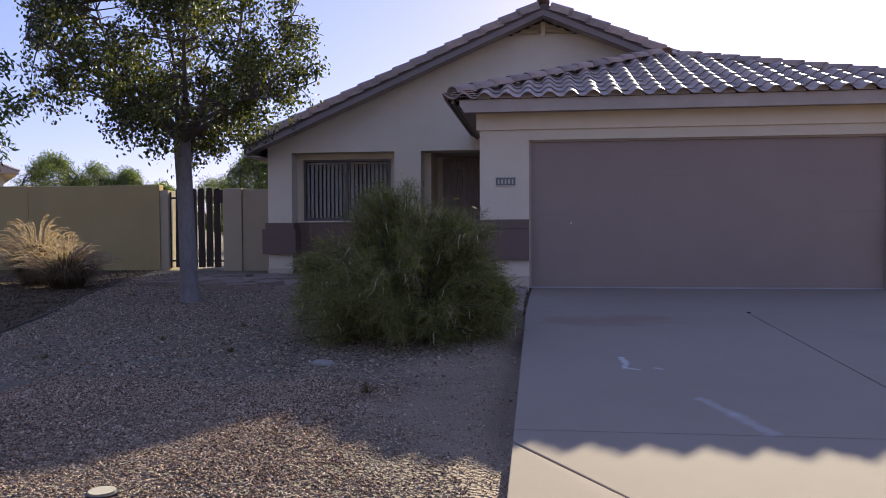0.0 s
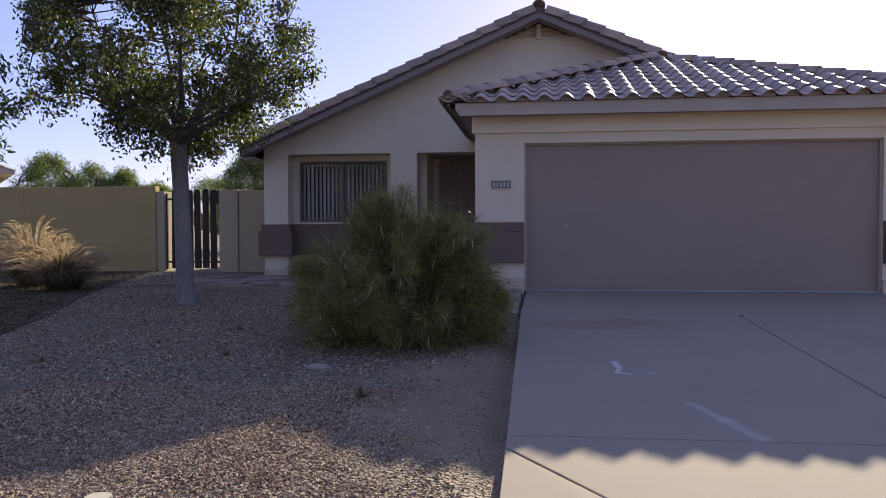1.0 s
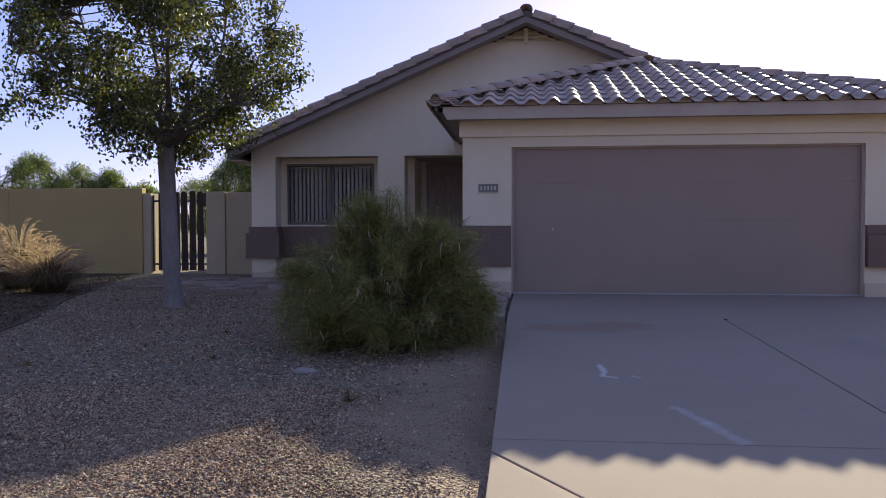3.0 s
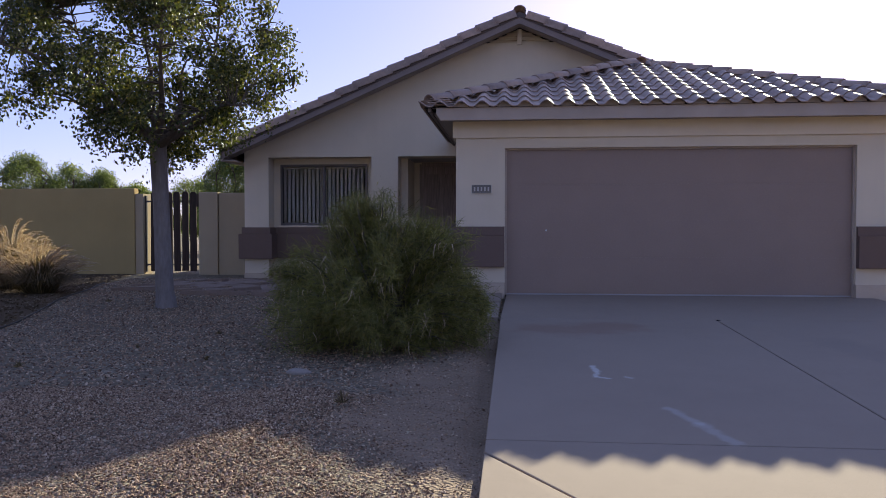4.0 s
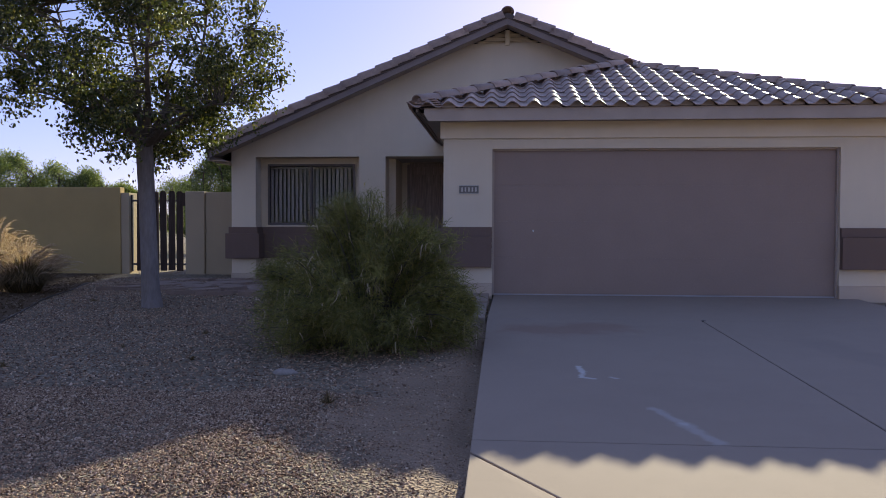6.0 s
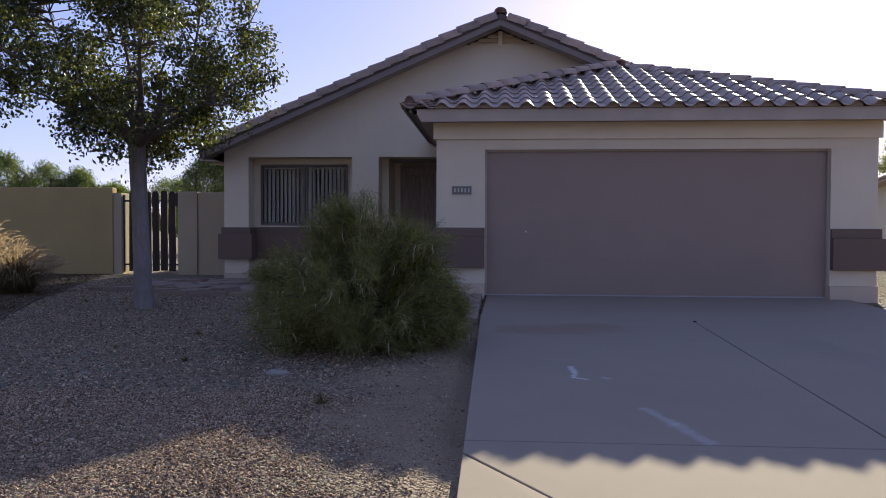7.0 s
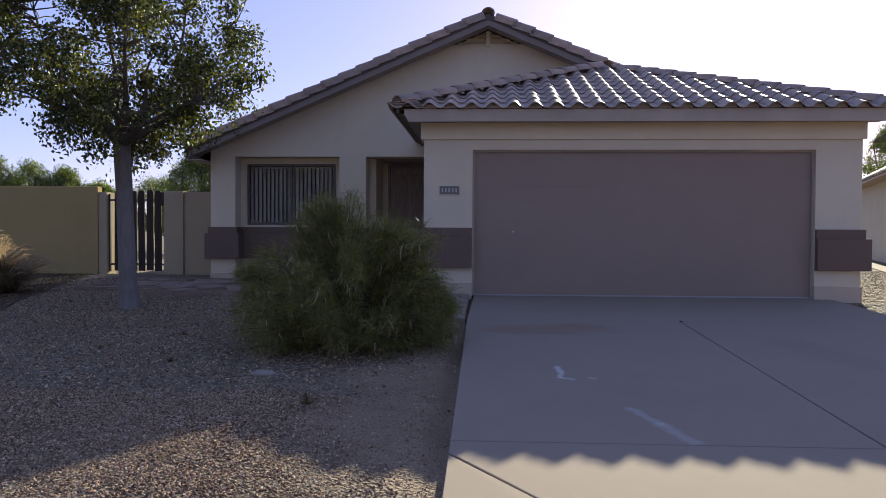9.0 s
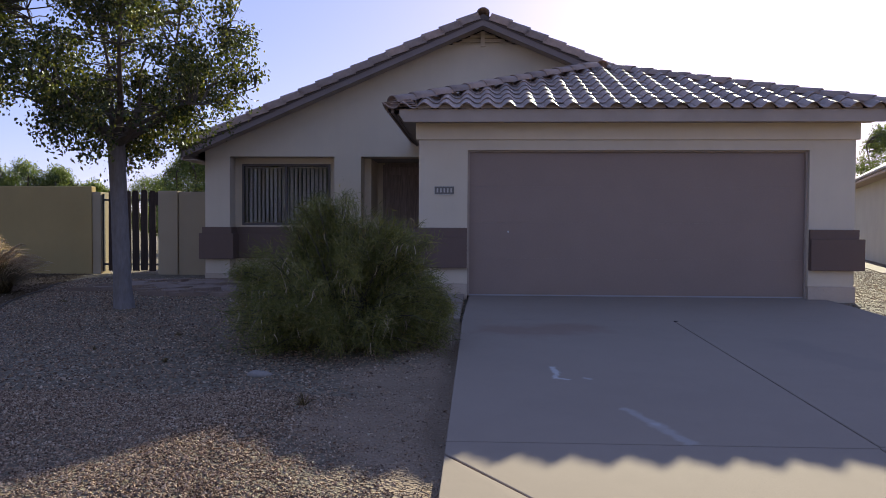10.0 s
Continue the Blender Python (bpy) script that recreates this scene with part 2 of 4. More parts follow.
CONCRETE = concrete("driveway_concrete", (0.31, 0.226, 0.172), (
    ((0.5, -3.0), (1.15, -2.85), 0.45, 0.42, (0.25, 0.12, 0.08)),
    ((0.78, -4.82), (0.80, -5.03), 0.035, 0.55, (0.6, 0.57, 0.53)),
    ((0.80, -5.05), (0.77, -5.2), 0.03, 0.5, (0.6, 0.57, 0.53)),
    ((0.77, -5.22), (0.86, -5.26), 0.03, 0.5, (0.6, 0.57, 0.53)),
    ((1.0, -5.2), (1.04, -5.24), 0.025, 0.45, (0.55, 0.52, 0.48)),
    ((1.15, -6.1), (1.27, -6.45), 0.05, 0.32, (0.5, 0.47, 0.44)),
    ((1.27, -6.45), (1.38, -6.82), 0.06, 0.3, (0.5, 0.47, 0.44)),
    ((3.2, -3.6), (3.5, -4.6), 0.3, 0.2, (0.17, 0.14, 0.12))))
STEM = concrete("stem_concrete", (0.54, 0.4, 0.3))
GRAVEL = gravel_mat("gravel_ground")
DIRT = dirt_mat("bare_dirt", (0.115, 0.072, 0.042))
PEBBLE = pebble_mat("pebble")
SLATWOOD = wood("gate_wood", (0.065, 0.04, 0.03))
DOORWOOD = wood("door_brown", (0.29, 0.21, 0.185))
BARK = bark_mat("bark", (0.215, 0.18, 0.165))
TWIG = bark_mat("twig_bark", (0.11, 0.085, 0.065))
LIMB = bark_mat("limb_bark", (0.12, 0.09, 0.07))
LEAF = leaf_mat("tree_leaf", [(0.0, (0.028, 0.038, 0.014)), (0.45, (0.058, 0.072, 0.022)), (0.8, (0.115, 0.118, 0.034)), (1.0, (0.23, 0.19, 0.06))], 0.45)
LEAF_DARK = leaf_mat("dark_leaf", [(0.0, (0.025, 0.045, 0.015)), (1.0, (0.06, 0.095, 0.03))], 0.35)
LEAF_FAR = leaf_mat("far_leaf", [(0.0, (0.08, 0.12, 0.035)), (0.6, (0.16, 0.21, 0.065)), (1.0, (0.26, 0.30, 0.1))], 0.4)
LEAF_PALE = leaf_mat("pale_far_leaf", [(0.0, (0.09, 0.13, 0.03)), (1.0, (0.18, 0.22, 0.06))], 0.45)
NEEDLE = leaf_mat("bush_needle", [(0.0, (0.10, 0.10, 0.03)), (0.5, (0.18, 0.178, 0.052)), (0.85, (0.27, 0.25, 0.075)), (1.0, (0.38, 0.28, 0.11))], 0.45)
POD = leaf_mat("seed_pod", [(0.0, (0.24, 0.17, 0.10)), (1.0, (0.6, 0.5, 0.36))], 0.3, 0.6, (1, 0.9, 0.7))
BLADE = leaf_mat("grass_blade", [(0.0, (0.08, 0.055, 0.025)), (0.6, (0.17, 0.115, 0.052)), (1.0, (0.29, 0.20, 0.10))], 0.35, 0.6, (1, 0.85, 0.5))
PLUME = leaf_mat("grass_plume", [(0.0, (0.34, 0.225, 0.15)), (0.6, (0.48, 0.35, 0.25)), (1.0, (0.7, 0.58, 0.45))], 0.5, 0.8, (1, 0.9, 0.66))
LITTER = leaf_mat("dry_litter", [(0.0, (0.12, 0.08, 0.05)), (1.0, (0.45, 0.37, 0.25))], 0.2, 0.7, (1, 0.9, 0.7))
GLASS = glass_mat("window_glass")
VINYL = plain("window_vinyl", (0.13, 0.10, 0.09), 0.5)
BLIND = plain("blind_vinyl", (0.78, 0.70, 0.64), 0.6, 0.3, 30, 0.06)
METAL = metal_mat("brushed_metal", (0.55, 0.54, 0.52))
DARKMETAL = plain("dark_metal", (0.05, 0.045, 0.045), 0.45, 0.4)
PLAQUE = plain("plaque_dark", (0.17, 0.145, 0.125), 0.6)
PLAQUE_PALE = plain("plaque_pale", (0.5, 0.44, 0.37), 0.6)
CAPMAT = plain("cap_plastic", (0.43, 0.35, 0.265), 0.6, 0.3, 50, 0.2)
FLAG = dirt_mat("flagstone", (0.30, 0.20, 0.155))
ROCK = dirt_mat("field_rock", (0.34, 0.28, 0.24))
ROOMWALL = plain("room_paint", (0.5, 0.46, 0.42), 0.9)
NEIGHWALL = stucco("neighbour_stucco", (0.50, 0.45, 0.35))
EDGING = plain("edging_black", (0.09, 0.07, 0.055), 0.7)
RUBBER = plain("door_seal", (0.35, 0.32, 0.31), 0.7)


# ---- ground ----
def drive_z(x, y):
    return 0.035 * max(min(y, 0.0), -13.0)


def ground_z(x, y):
    z = drive_z(x, y) - 0.05
    if x < 0.05:
        z += 0.115 * math.exp(-((x + 1.35) / 0.55) ** 2 - ((y + 6.9) / 1.4) ** 2)
        z += 0.10 * math.exp(-((x + 3.0) / 0.8) ** 2 - ((y + 7.2) / 1.4) ** 2)
        if x < -0.15 and -14 < y < 4:
            z += 0.022 * noise.noise((x * 0.7, y * 0.7, 0.3)) + 0.008 * noise.noise((x * 3, y * 3, 1.3))
    if -0.4 < x < 0.3 and -14 < y < -2.3:
        # washed-out gutter along the slab
        z -= 0.085 * math.exp(-((x + 0.08) / 0.09) ** 2) * (0.8 + 0.5 * noise.noise((0.0, y * 2.3, 4.0))) * min(1.0, max(0.15, y + 7.6))
    return z


def border_x(y):
    # line of the edging between gravel and planting strip
    return -5.33 - 0.325 * (y + 3.93) if y > -4 else -5.33 - 0.29 * (y + 3.93)


def bare(x, y):
    # share of bare soil among the gravel beside the driveway and under the bush
    if x > 0 or y < -9 or y > -2.2:
        return 0.0
    edge = -1.3 + 0.45 * noise.noise((x * 1.3, y * 1.3, 5.0)) + 0.2 * noise.noise((x * 4, y * 4, 2.0)) + 0.12 * (y + 6)
    v = (x - edge) / 0.8
    if y < -6.6:
        v -= (-6.6 - y) * 0.8
    return max(0.0, min(1.0, v))


def axis(lo, hi, step, outer):
    near = list(np.arange(lo, hi + step / 2, step))
    return [lo - o for o in reversed(outer)] + near + [hi + o for o in outer]


def build_ground():
    xs = sorted(axis(-13, 13, 0.2, [1, 3, 8, 20, 60, 200, 1500]) + [-0.3, -0.15, -0.1, -0.06, -0.03])
    ys = axis(-14, 14, 0.2, [1, 3, 8, 20, 60, 200, 1500])
    verts = [(x, y, ground_z(x, y)) for y in ys for x in xs]
    n = len(xs)
    faces, mats = [], []
    for j in range(len(ys) - 1):
        for i in range(n - 1):
            cx, cy = (xs[i] + xs[i + 1]) / 2, (ys[j] + ys[j + 1]) / 2
            faces.append((j * n + i, j * n + i + 1, (j + 1) * n + i + 1, (j + 1) * n + i))
            strip = cx < border_x(cy) and -6 < cy < 5.2
            mats.append(1 if strip else 0)
    me = raw_mesh("ground", verts, faces, True)
    me.materials.append(GRAVEL)
    me.materials.append(DIRT)
    soil = me.attributes.new("soil", 'FLOAT', 'POINT')
    soil.data.foreach_set("value", [bare(x, y) for x, y, z in verts])
    me.polygons.foreach_set("material_index", mats)
    tagged(new("ground", me), "brown desert ground of decomposed gravel and bare soil", "ground", kind="structure")


build_ground()

# ---- driveway and walk, slab by slab ----
driveway = thing("driveway", "grey concrete driveway with joints, stains and chalk marks", "driveway", kind="structure")


def slab(poly, parent, lift=0.0, name="slab"):
    bm = prism_xy(bmesh.new(), poly, lambda x, y: drive_z(x, y) + lift, 0.14)
    bmesh.ops.bevel(bm, geom=[e for e in bm.edges if e.calc_face_angle(0) > 0.5], offset=0.006, segments=2, profile=0.5, affect='EDGES')
    return part(name, bm, CONCRETE, parent)


G = 0.006
slab([(-0.02, -2.22), (5.15, -2.22), (5.15, 0.16), (0.03, 0.16)], driveway)
slab([(-0.02, -6.86 + G), (2.44 - G, -6.86 + G), (2.44 - G, -2.221), (-0.02, -2.221)], driveway)
slab([(2.44 + G, -6.83 + G), (5.15, -6.83 + G), (5.15, -2.221), (2.44 + G, -2.221)], driveway)
slab([(-0.02, -6.86 - G), (-0.02, -7.07), (2.43 - G, -10.55), (2.43 - G, -6.86 - G)], driveway)
slab([(2.43 + G, -10.57), (5.15, -14.4), (5.15, -6.83 - G), (2.43 + G, -6.83 - G)], driveway)
slab([(-0.02, -7.10), (-0.02, -16), (5.15, -16), (5.15, -14.46)], driveway)


part("crack_patch", disc(bmesh.new(), 2.455, -2.24, -0.12, drive_z(0, -2.24) + 0.004, 0.028, 0.024, 12), GROOVE, driveway, "small dark patch at the joint's end")
walkway = thing("walkway", "grey concrete walk beside the garage to the porch", "walkway", kind="structure")
for poly in ([(-0.72, -2.24), (-0.05, -2.24), (-0.05, -0.95), (-0.72, -0.95)],
             [(-1.85, -2.24), (-0.73, -2.24), (-0.73, -0.95), (-1.85, -0.95)],
             [(-1.85, -0.94), (-0.73, -0.94), (-0.73, 1.5), (-1.85, 1.5)],
             [(-1.85, 1.51), (-0.73, 1.51), (-0.73, 4.08), (-1.85, 4.08)],
             [(-2.18, 4.09), (-0.72, 4.09), (-0.72, 5.58), (-2.18, 5.58)]):
    slab(poly, walkway, 0.01)
slab([(-0.72, -0.94), (-0.04, -0.94), (-0.04, -0.05), (-0.72, -0.05)], walkway, 0.035)

# ---- house ----
house = thing("house", "beige stucco single-storey house with brown tile roof", "house")
WY = 4.1            # front wall of the living wing
XL, XR = -5.35, 5.53
RX, RZ, RS = 0.23, 5.075, 0.430   # ridge of the main roof and its slope
EAVE = 0.42


def rake_z(x):
    return RZ - RS * abs(x - RX)


wb = bmesh.new()
# gable wall over the openings, open at the louvre
low = rake_z(XL) - 0.15
flat = 4.62
hw = (RZ - 0.15 - flat) / RS
prism_xz(wb, [(XL, 2.41), (-0.70, 2.41), (-0.70, 2.60), (XR, 2.60), (XR, rake_z(XR) - 0.15), (RX + hw, flat), (RX - hw, flat), (XL, low)], WY, WY + 0.5)
box(wb, XL, -4.846, WY, WY + 0.5, -0.02, 2.41)
box(wb, -2.724, -2.189, WY, WY + 0.5, -0.02, 2.41)
part("front_wall", wb, STUCCO, house)
nb = boxes((-4.846, -4.70, WY + 0.36, WY + 0.5, -0.02, 2.41), (-2.87, -2.724, WY + 0.36, WY + 0.5, -0.02, 2.41),
           (-4.70, -2.87, WY + 0.36, WY + 0.5, -0.02, 1.03), (-4.70, -2.87, WY + 0.36, WY + 0.5, 2.29, 2.41))
part("niche_wall", nb, STUCCO, house)
part("side_wall", boxes((XL, XL + 0.2, WY + 0.5, 16, -0.1, low + 0.02)), STUCCO, house)
part("side_wall", boxes((XR - 0.2, XR, WY + 0.5, 16, -0.1, low + 0.02)), STUCCO, house)
bk = bmesh.new()
prism_xz(bk, [(XL, -0.1), (XR, -0.1), (XR, low), (RX, RZ - 0.3), (XL, low)], 15.8, 16)
part("back_wall", bk, STUCCO, house)
part("entry_wall", boxes((-2.189, -2.05, WY + 0.5, 5.6, -0.02, 2.45), (-2.189, -1.93, 5.6, 5.75, -0.02, 2.45), (-0.97, -0.70, 5.6, 5.75, -0.02, 2.45), (-1.93, -0.97, 5.6, 5.75, 2.37, 2.45)), STUCCO, house)
part("entry_soffit", boxes((-2.189, -0.70, WY + 0.5, 5.75, 2.41, 2.5)), SOFFIT, house)
part("room_wall", boxes((XL + 0.2, -2.2, 9, 9.1, 0, 2.6), (-2.3, -2.2, 5.75, 9, 0, 2.6)), ROOMWALL, house)
part("room_floor", boxes((XL + 0.2, XR - 0.2, WY + 0.5, 15.8, -0.1, 0.0)), ROOMWALL, house)
part("room_ceiling", boxes((XL + 0.2, XR - 0.2, WY + 0.55, 15.8, 2.62, 2.7)), ROOMWALL, house)

# garage wing
part("garage_wall", boxes((-0.71, 0.0, 0, 0.2, 0.18, 2.28), (4.885, XR, 0, 0.2, 0.18, 2.28), (0, 4.885, 0, 0.2, 2.13, 2.28), (-0.71, XR, 0.0, 0.2, 2.28, 2.62)), STUCCO, house)
part("garage_side_wall", boxes((-0.71, -0.51, 0.2, 5.6, -0.08, 2.62)), STUCCO, house)
part("garage_side_wall", boxes((XR - 0.2, XR, 0.2, WY + 0.5, -0.08, 2.62)), STUCCO, house)
part("frieze", boxes((-0.755, XR + 0.045, -0.045, 0.0, 2.275, 2.53), (-0.755, -0.71, 0.0, WY, 2.275, 2.56), bevel=0.008), STUCCO_TRIM, house, "projecting stucco trim under the eave")
for dims in ((-0.73, 0.0, -0.02, 0.2, -0.12, 0.178), (4.885, XR + 0.02, -0.02, 0.2, -0.12, 0.178), (XL - 0.012, -4.846, WY - 0.012, WY + 0.3, -0.12, 0.06),
             (-2.72, -2.189, WY - 0.012, WY + 0.3, -0.12, 0.06), (-4.84, -2.73, WY + 0.34, WY + 0.45, -0.12, 0.06)):
    part("stem_wall", boxes(dims, bevel=0.006), STEM, house)
part("garage_interior", boxes((-0.5, XR - 0.2, 2.5, 2.6, 0, 2.6)), ROOMWALL, house)

# two-step brown band
part("band", boxes((XL - 0.05, -4.80, WY - 0.05, WY + 0.3, 0.86, 0.99), (XL - 0.10, -4.75, WY - 0.10, WY + 0.3, 0.35, 0.86), bevel=0.006), BAND, house, "dark brown stucco band")
part("band", boxes((-4.846, -2.724, WY + 0.30, WY + 0.4, 0.86, 0.99), (-4.846, -2.724, WY + 0.26, WY + 0.4, 0.35, 0.86), bevel=0.004), BAND, house, "dark brown stucco band")
part("band", boxes((-2.76, -2.15, WY - 0.05, WY + 0.3, 0.86, 0.99), (-2.80, -2.11, WY - 0.10, WY + 0.3, 0.35, 0.86), bevel=0.006), BAND, house, "dark brown stucco band")
part("band", boxes((-0.76, -0.004, -0.05, 0.15, 0.86, 0.995), (-0.81, -0.004, -0.10, 0.15, 0.41, 0.86), bevel=0.006), BAND, house, "dark brown stucco band")
part("band", boxes((4.89, XR + 0.05, -0.05, 0.4, 0.86, 0.995), (4.89, XR + 0.11, -0.10, 0.4, 0.41, 0.86), bevel=0.006), BAND, house, "dark brown stucco band")

# garage door in four sections
gdoor = part("garage_door", boxes((0.02, 4.865, 0.15, 0.19, 0.0, 2.13)), GROOVE, house, "dark brown sectional garage door, closed")
for i in range(4):
    z0 = 0.02 + i * 0.528
    part("door_section", boxes((0.012, 4.873, 0.10, 0.15, z0, z0 + 0.5276), bevel=0.0012), GDOOR, gdoor)
part("bottom_seal", boxes((0.012, 4.873, 0.085, 0.15, 0.0, 0.018)), RUBBER, gdoor, "pale rubber seal")
lock = bmesh.new()
tube(lock, [(0.60, 0.10, 0.94), (0.60, 0.085, 0.94)], [0.013, 0.011], 10)
box(lock, 0.595, 0.605, 0.078, 0.086, 0.925, 0.955)
part("lock_handle", lock, METAL, gdoor, "small metal lock handle")
part("door_stop", boxes((-0.004, 0.03, 0.06, 0.098, 0.0, 2.13), (4.86, 4.889, 0.06, 0.098, 0.0, 2.13), (0.03, 4.86, 0.06, 0.098, 2.105, 2.134)), FASCIA, gdoor)

# front door
fdoor = part("front_door", boxes((-1.88, -1.02, 5.63, 5.68, 0.02, 2.32), bevel=0.004), DOORWOOD, house, "dark brown front door in a shaded porch, closed")
part("door_frame", boxes((-1.93, -1.88, 5.57, 5.7, 0.0, 2.37), (-1.02, -0.97, 5.57, 5.7, 0.0, 2.37), (-1.88, -1.02, 5.57, 5.7, 2.32, 2.40), bevel=0.004), DOORWOOD, fdoor)
for z0, z1 in ((0.2, 0.75), (0.9, 2.15)):
    for x0 in (-1.8, -1.41):
        part("door_panel", boxes((x0, x0 + 0.31, 5.615, 5.632, z0, z1), bevel=0.006), DOORWOOD, fdoor)
kn = bmesh.new()
tube(kn, [(-1.80, 5.63, 1.0), (-1.80, 5.59, 1.0), (-1.80, 5.575, 1.0), (-1.80, 5.555, 1.0)], [0.012, 0.012, 0.03, 0.02], 12)
part("door_knob", kn, METAL, fdoor, "round metal knob")

# window in the niche
win = part("window", boxes((-4.70, -4.655, WY + 0.33, WY + 0.42, 1.03, 2.29), (-2.915, -2.87, WY + 0.33, WY + 0.42, 1.03, 2.29), (-4.655, -2.915, WY + 0.33, WY + 0.42, 2.245, 2.29), (-4.655, -2.915, WY + 0.33, WY + 0.42, 1.03, 1.075), (-3.805, -3.765, WY + 0.335, WY + 0.415, 1.075, 2.245), bevel=0.004), VINYL, house, "sliding window with beige frame")
for x0, x1, dy in ((-4.655, -3.805, 0.37), (-3.765, -2.915, 0.385)):
    p = part("pane", boxes((x0, x1, WY + dy, WY + dy + 0.006, 1.075, 2.245)), GLASS, win, "clear reflecting glass")
    p.visible_shadow = False
part("window_sill", boxes((-4.74, -2.83, WY + 0.30, WY + 0.36, 1.0, 1.03), bevel=0.005), STUCCO_TRIM, win)

# louvre at the gable's top
lv = part("gable_vent", boxes((RX - 0.045, RX + 0.045, WY - 0.03, WY + 0.05, flat - 0.04, RZ - 0.2), bevel=0.005), STUCCO_TRIM, house, "louvred gable vent with a king post")
for i in range(3):
    z = flat + 0.035 + i * 0.075
    w = (RZ - 0.15 - z) / RS - 0.02
    if w > 0.1:
        bm = bmesh.new()
        prism_xz(bm, [(RX - w, z), (RX + w, z), (RX + w - 0.03, z + 0.014), (RX - w + 0.03, z + 0.014)], WY + 0.06, WY + 0.13)
        for v in bm.verts:
            v.co.z += (v.co.y - WY - 0.06) * 0.55
        part("louvre_slat", bm, STUCCO_TRIM, lv)
part("vent_back", prism_xz(bmesh.new(), [(RX - hw, flat - 0.02), (RX + hw, flat - 0.02), (RX, RZ - 0.16)], WY + 0.1, WY + 0.2), STUCCO, lv)

# ---- roofs ----
TW, EXPO, TL, CREST = 0.297, 0.37, 0.43, 0.064


def tile_profile(n=10):
    out = []
    for i in range(n + 1):
        u = i / n
        if u < 0.62:
            z = CREST * math.sin(math.pi * u / 0.62)
        else:
            z = -0.012 * math.sin(math.pi * (u - 0.62) / 0.38)
        out.append((TW * 1.04 * (u - 0.5), z))
    return out


def tile_mesh_data(n=12):
    # x across the slope, y up the slope, z off the roof; the lower end lies on the course below
    prof = tile_profile(n)
    th = 0.012
    verts = []
    for y, lift in ((0.0, 0.026), (TL, 0.003)):
        verts += [(x, y, z + lift) for x, z in prof]
        verts += [(x, y, z + lift - th) for x, z in prof]
    k = n + 1
    verts += verts[:2 * k]
    faces = []
    for i in range(n):
        faces.append((i, i + 1, 2 * k + i + 1, 2 * k + i))
        faces.append((5 * k + i, 5 * k + i + 1, 4 * k + i + 1, 4 * k + i))
    for i in range(0, n, 3):
        faces.append((k + i + 3, k + i, 3 * k + i, 3 * k + i + 3))
    return verts, faces


def roof_matrix(p, u, v):
    n = u.cross(v).normalized()
    m = Matrix((u, v, n)).transposed().to_4x4()
    m.translation = p
    return m


TILE_V, TILE_F = tile_mesh_data()
tile_me = raw_mesh("roof_tile", TILE_V, TILE_F)
tile_me.materials.append(TILE)
for p in tile_me.polygons:
    p.use_smooth = p.normal.z > 0.05


def lay_tiles(roof, origin, u, v, width, height, inside, cuts, joined=None):
    """One object a tile on the slope from origin along u, up v; cut at the planes (point, normal) in cuts; or gathered into joined."""
    cols, rows = int(width / TW), int(height / EXPO)
    off = (width - cols * TW) / 2 + TW / 2
    for r in range(rows + 1):
        for c in range(-1, cols + 1):
            cx, cy = off + c * TW, r * EXPO - 0.04
            corners = [(cx - TW / 2, cy), (cx + TW / 2, cy), (cx - TW / 2, cy + TL), (cx + TW / 2, cy + TL)]
            hit = [inside(a, b) for a, b in corners]
            if not any(hit) or (joined is not None and not (hit[0] and hit[1] and inside(cx, cy + EXPO))):
                continue
            m = roof_matrix(origin + u * cx + v * cy, u, v) @ pose(0, 0, 0.012 + random.uniform(-0.002, 0.002), random.uniform(-0.25, 0.25), 0, random.uniform(-0.35, 0.35))
            if joined is not None:
                k = len(joined[0])
                joined[0].extend((m @ Vector(q))[:] for q in TILE_V)
                joined[1].extend(tuple(i + k for i in f) for f in TILE_F)
                continue
            if all(hit):
                place("roof_tile", tile_me, None, roof, m=m)
                continue
            bm = bmesh.new()
            bm.from_mesh(tile_me)
            bm.transform(m)
            for co, no in cuts:
                bmesh.ops.bisect_plane(bm, geom=bm.verts[:] + bm.edges[:] + bm.faces[:], plane_co=co, plane_no=no, clear_outer=True)
            if len(bm.faces) > 3:
                place("roof_tile", mesh_of(bm, "roof_tile_cut"), TILE, roof)
            else:
                bm.free()


# garage hip roof
GX0, GX1, GY0, GZ = -1.13, 5.97, -0.42, 2.66
GC = (GX0 + GX1) / 2
GRISE = 1.27
PEAK = Vector((GC, GY0 + (GX1 - GX0) / 2, GZ + GRISE))
deck = bmesh.new()
c0, c1 = Vector((GX0, GY0, GZ)), Vector((GX1, GY0, GZ))
e0, e1 = Vector((GX0, WY + 0.3, GZ)), Vector((GX1, WY + 0.3, GZ))
pk2 = Vector((GC, 8.0, PEAK.z))
vs = [deck.verts.new(p) for p in (c0, c1, PEAK, e0, e1, pk2)]
deck.faces.new((vs[0], vs[1], vs[2]))
deck.faces.new((vs[3], vs[0], vs[2], vs[5]))
deck.faces.new((vs[1], vs[4], vs[5], vs[2]))
garage_roof = part("garage_roof", deck, UNDERLAY, house, "hipped roof of brown concrete S-tiles")
u = Vector((1, 0, 0))
vv = (Vector((GC, PEAK.y, PEAK.z)) - Vector((GC, GY0, GZ))).normalized()
hgt = (PEAK - Vector((GC, GY0, GZ))).length
W = GX1 - GX0
hipL = (PEAK - c0).normalized()
hipR = (PEAK - c1).normalized()
cutL = (c0, Vector((-1, 1, 0)).normalized())
cutR = (c1, Vector((1, 1, 0)).normalized())


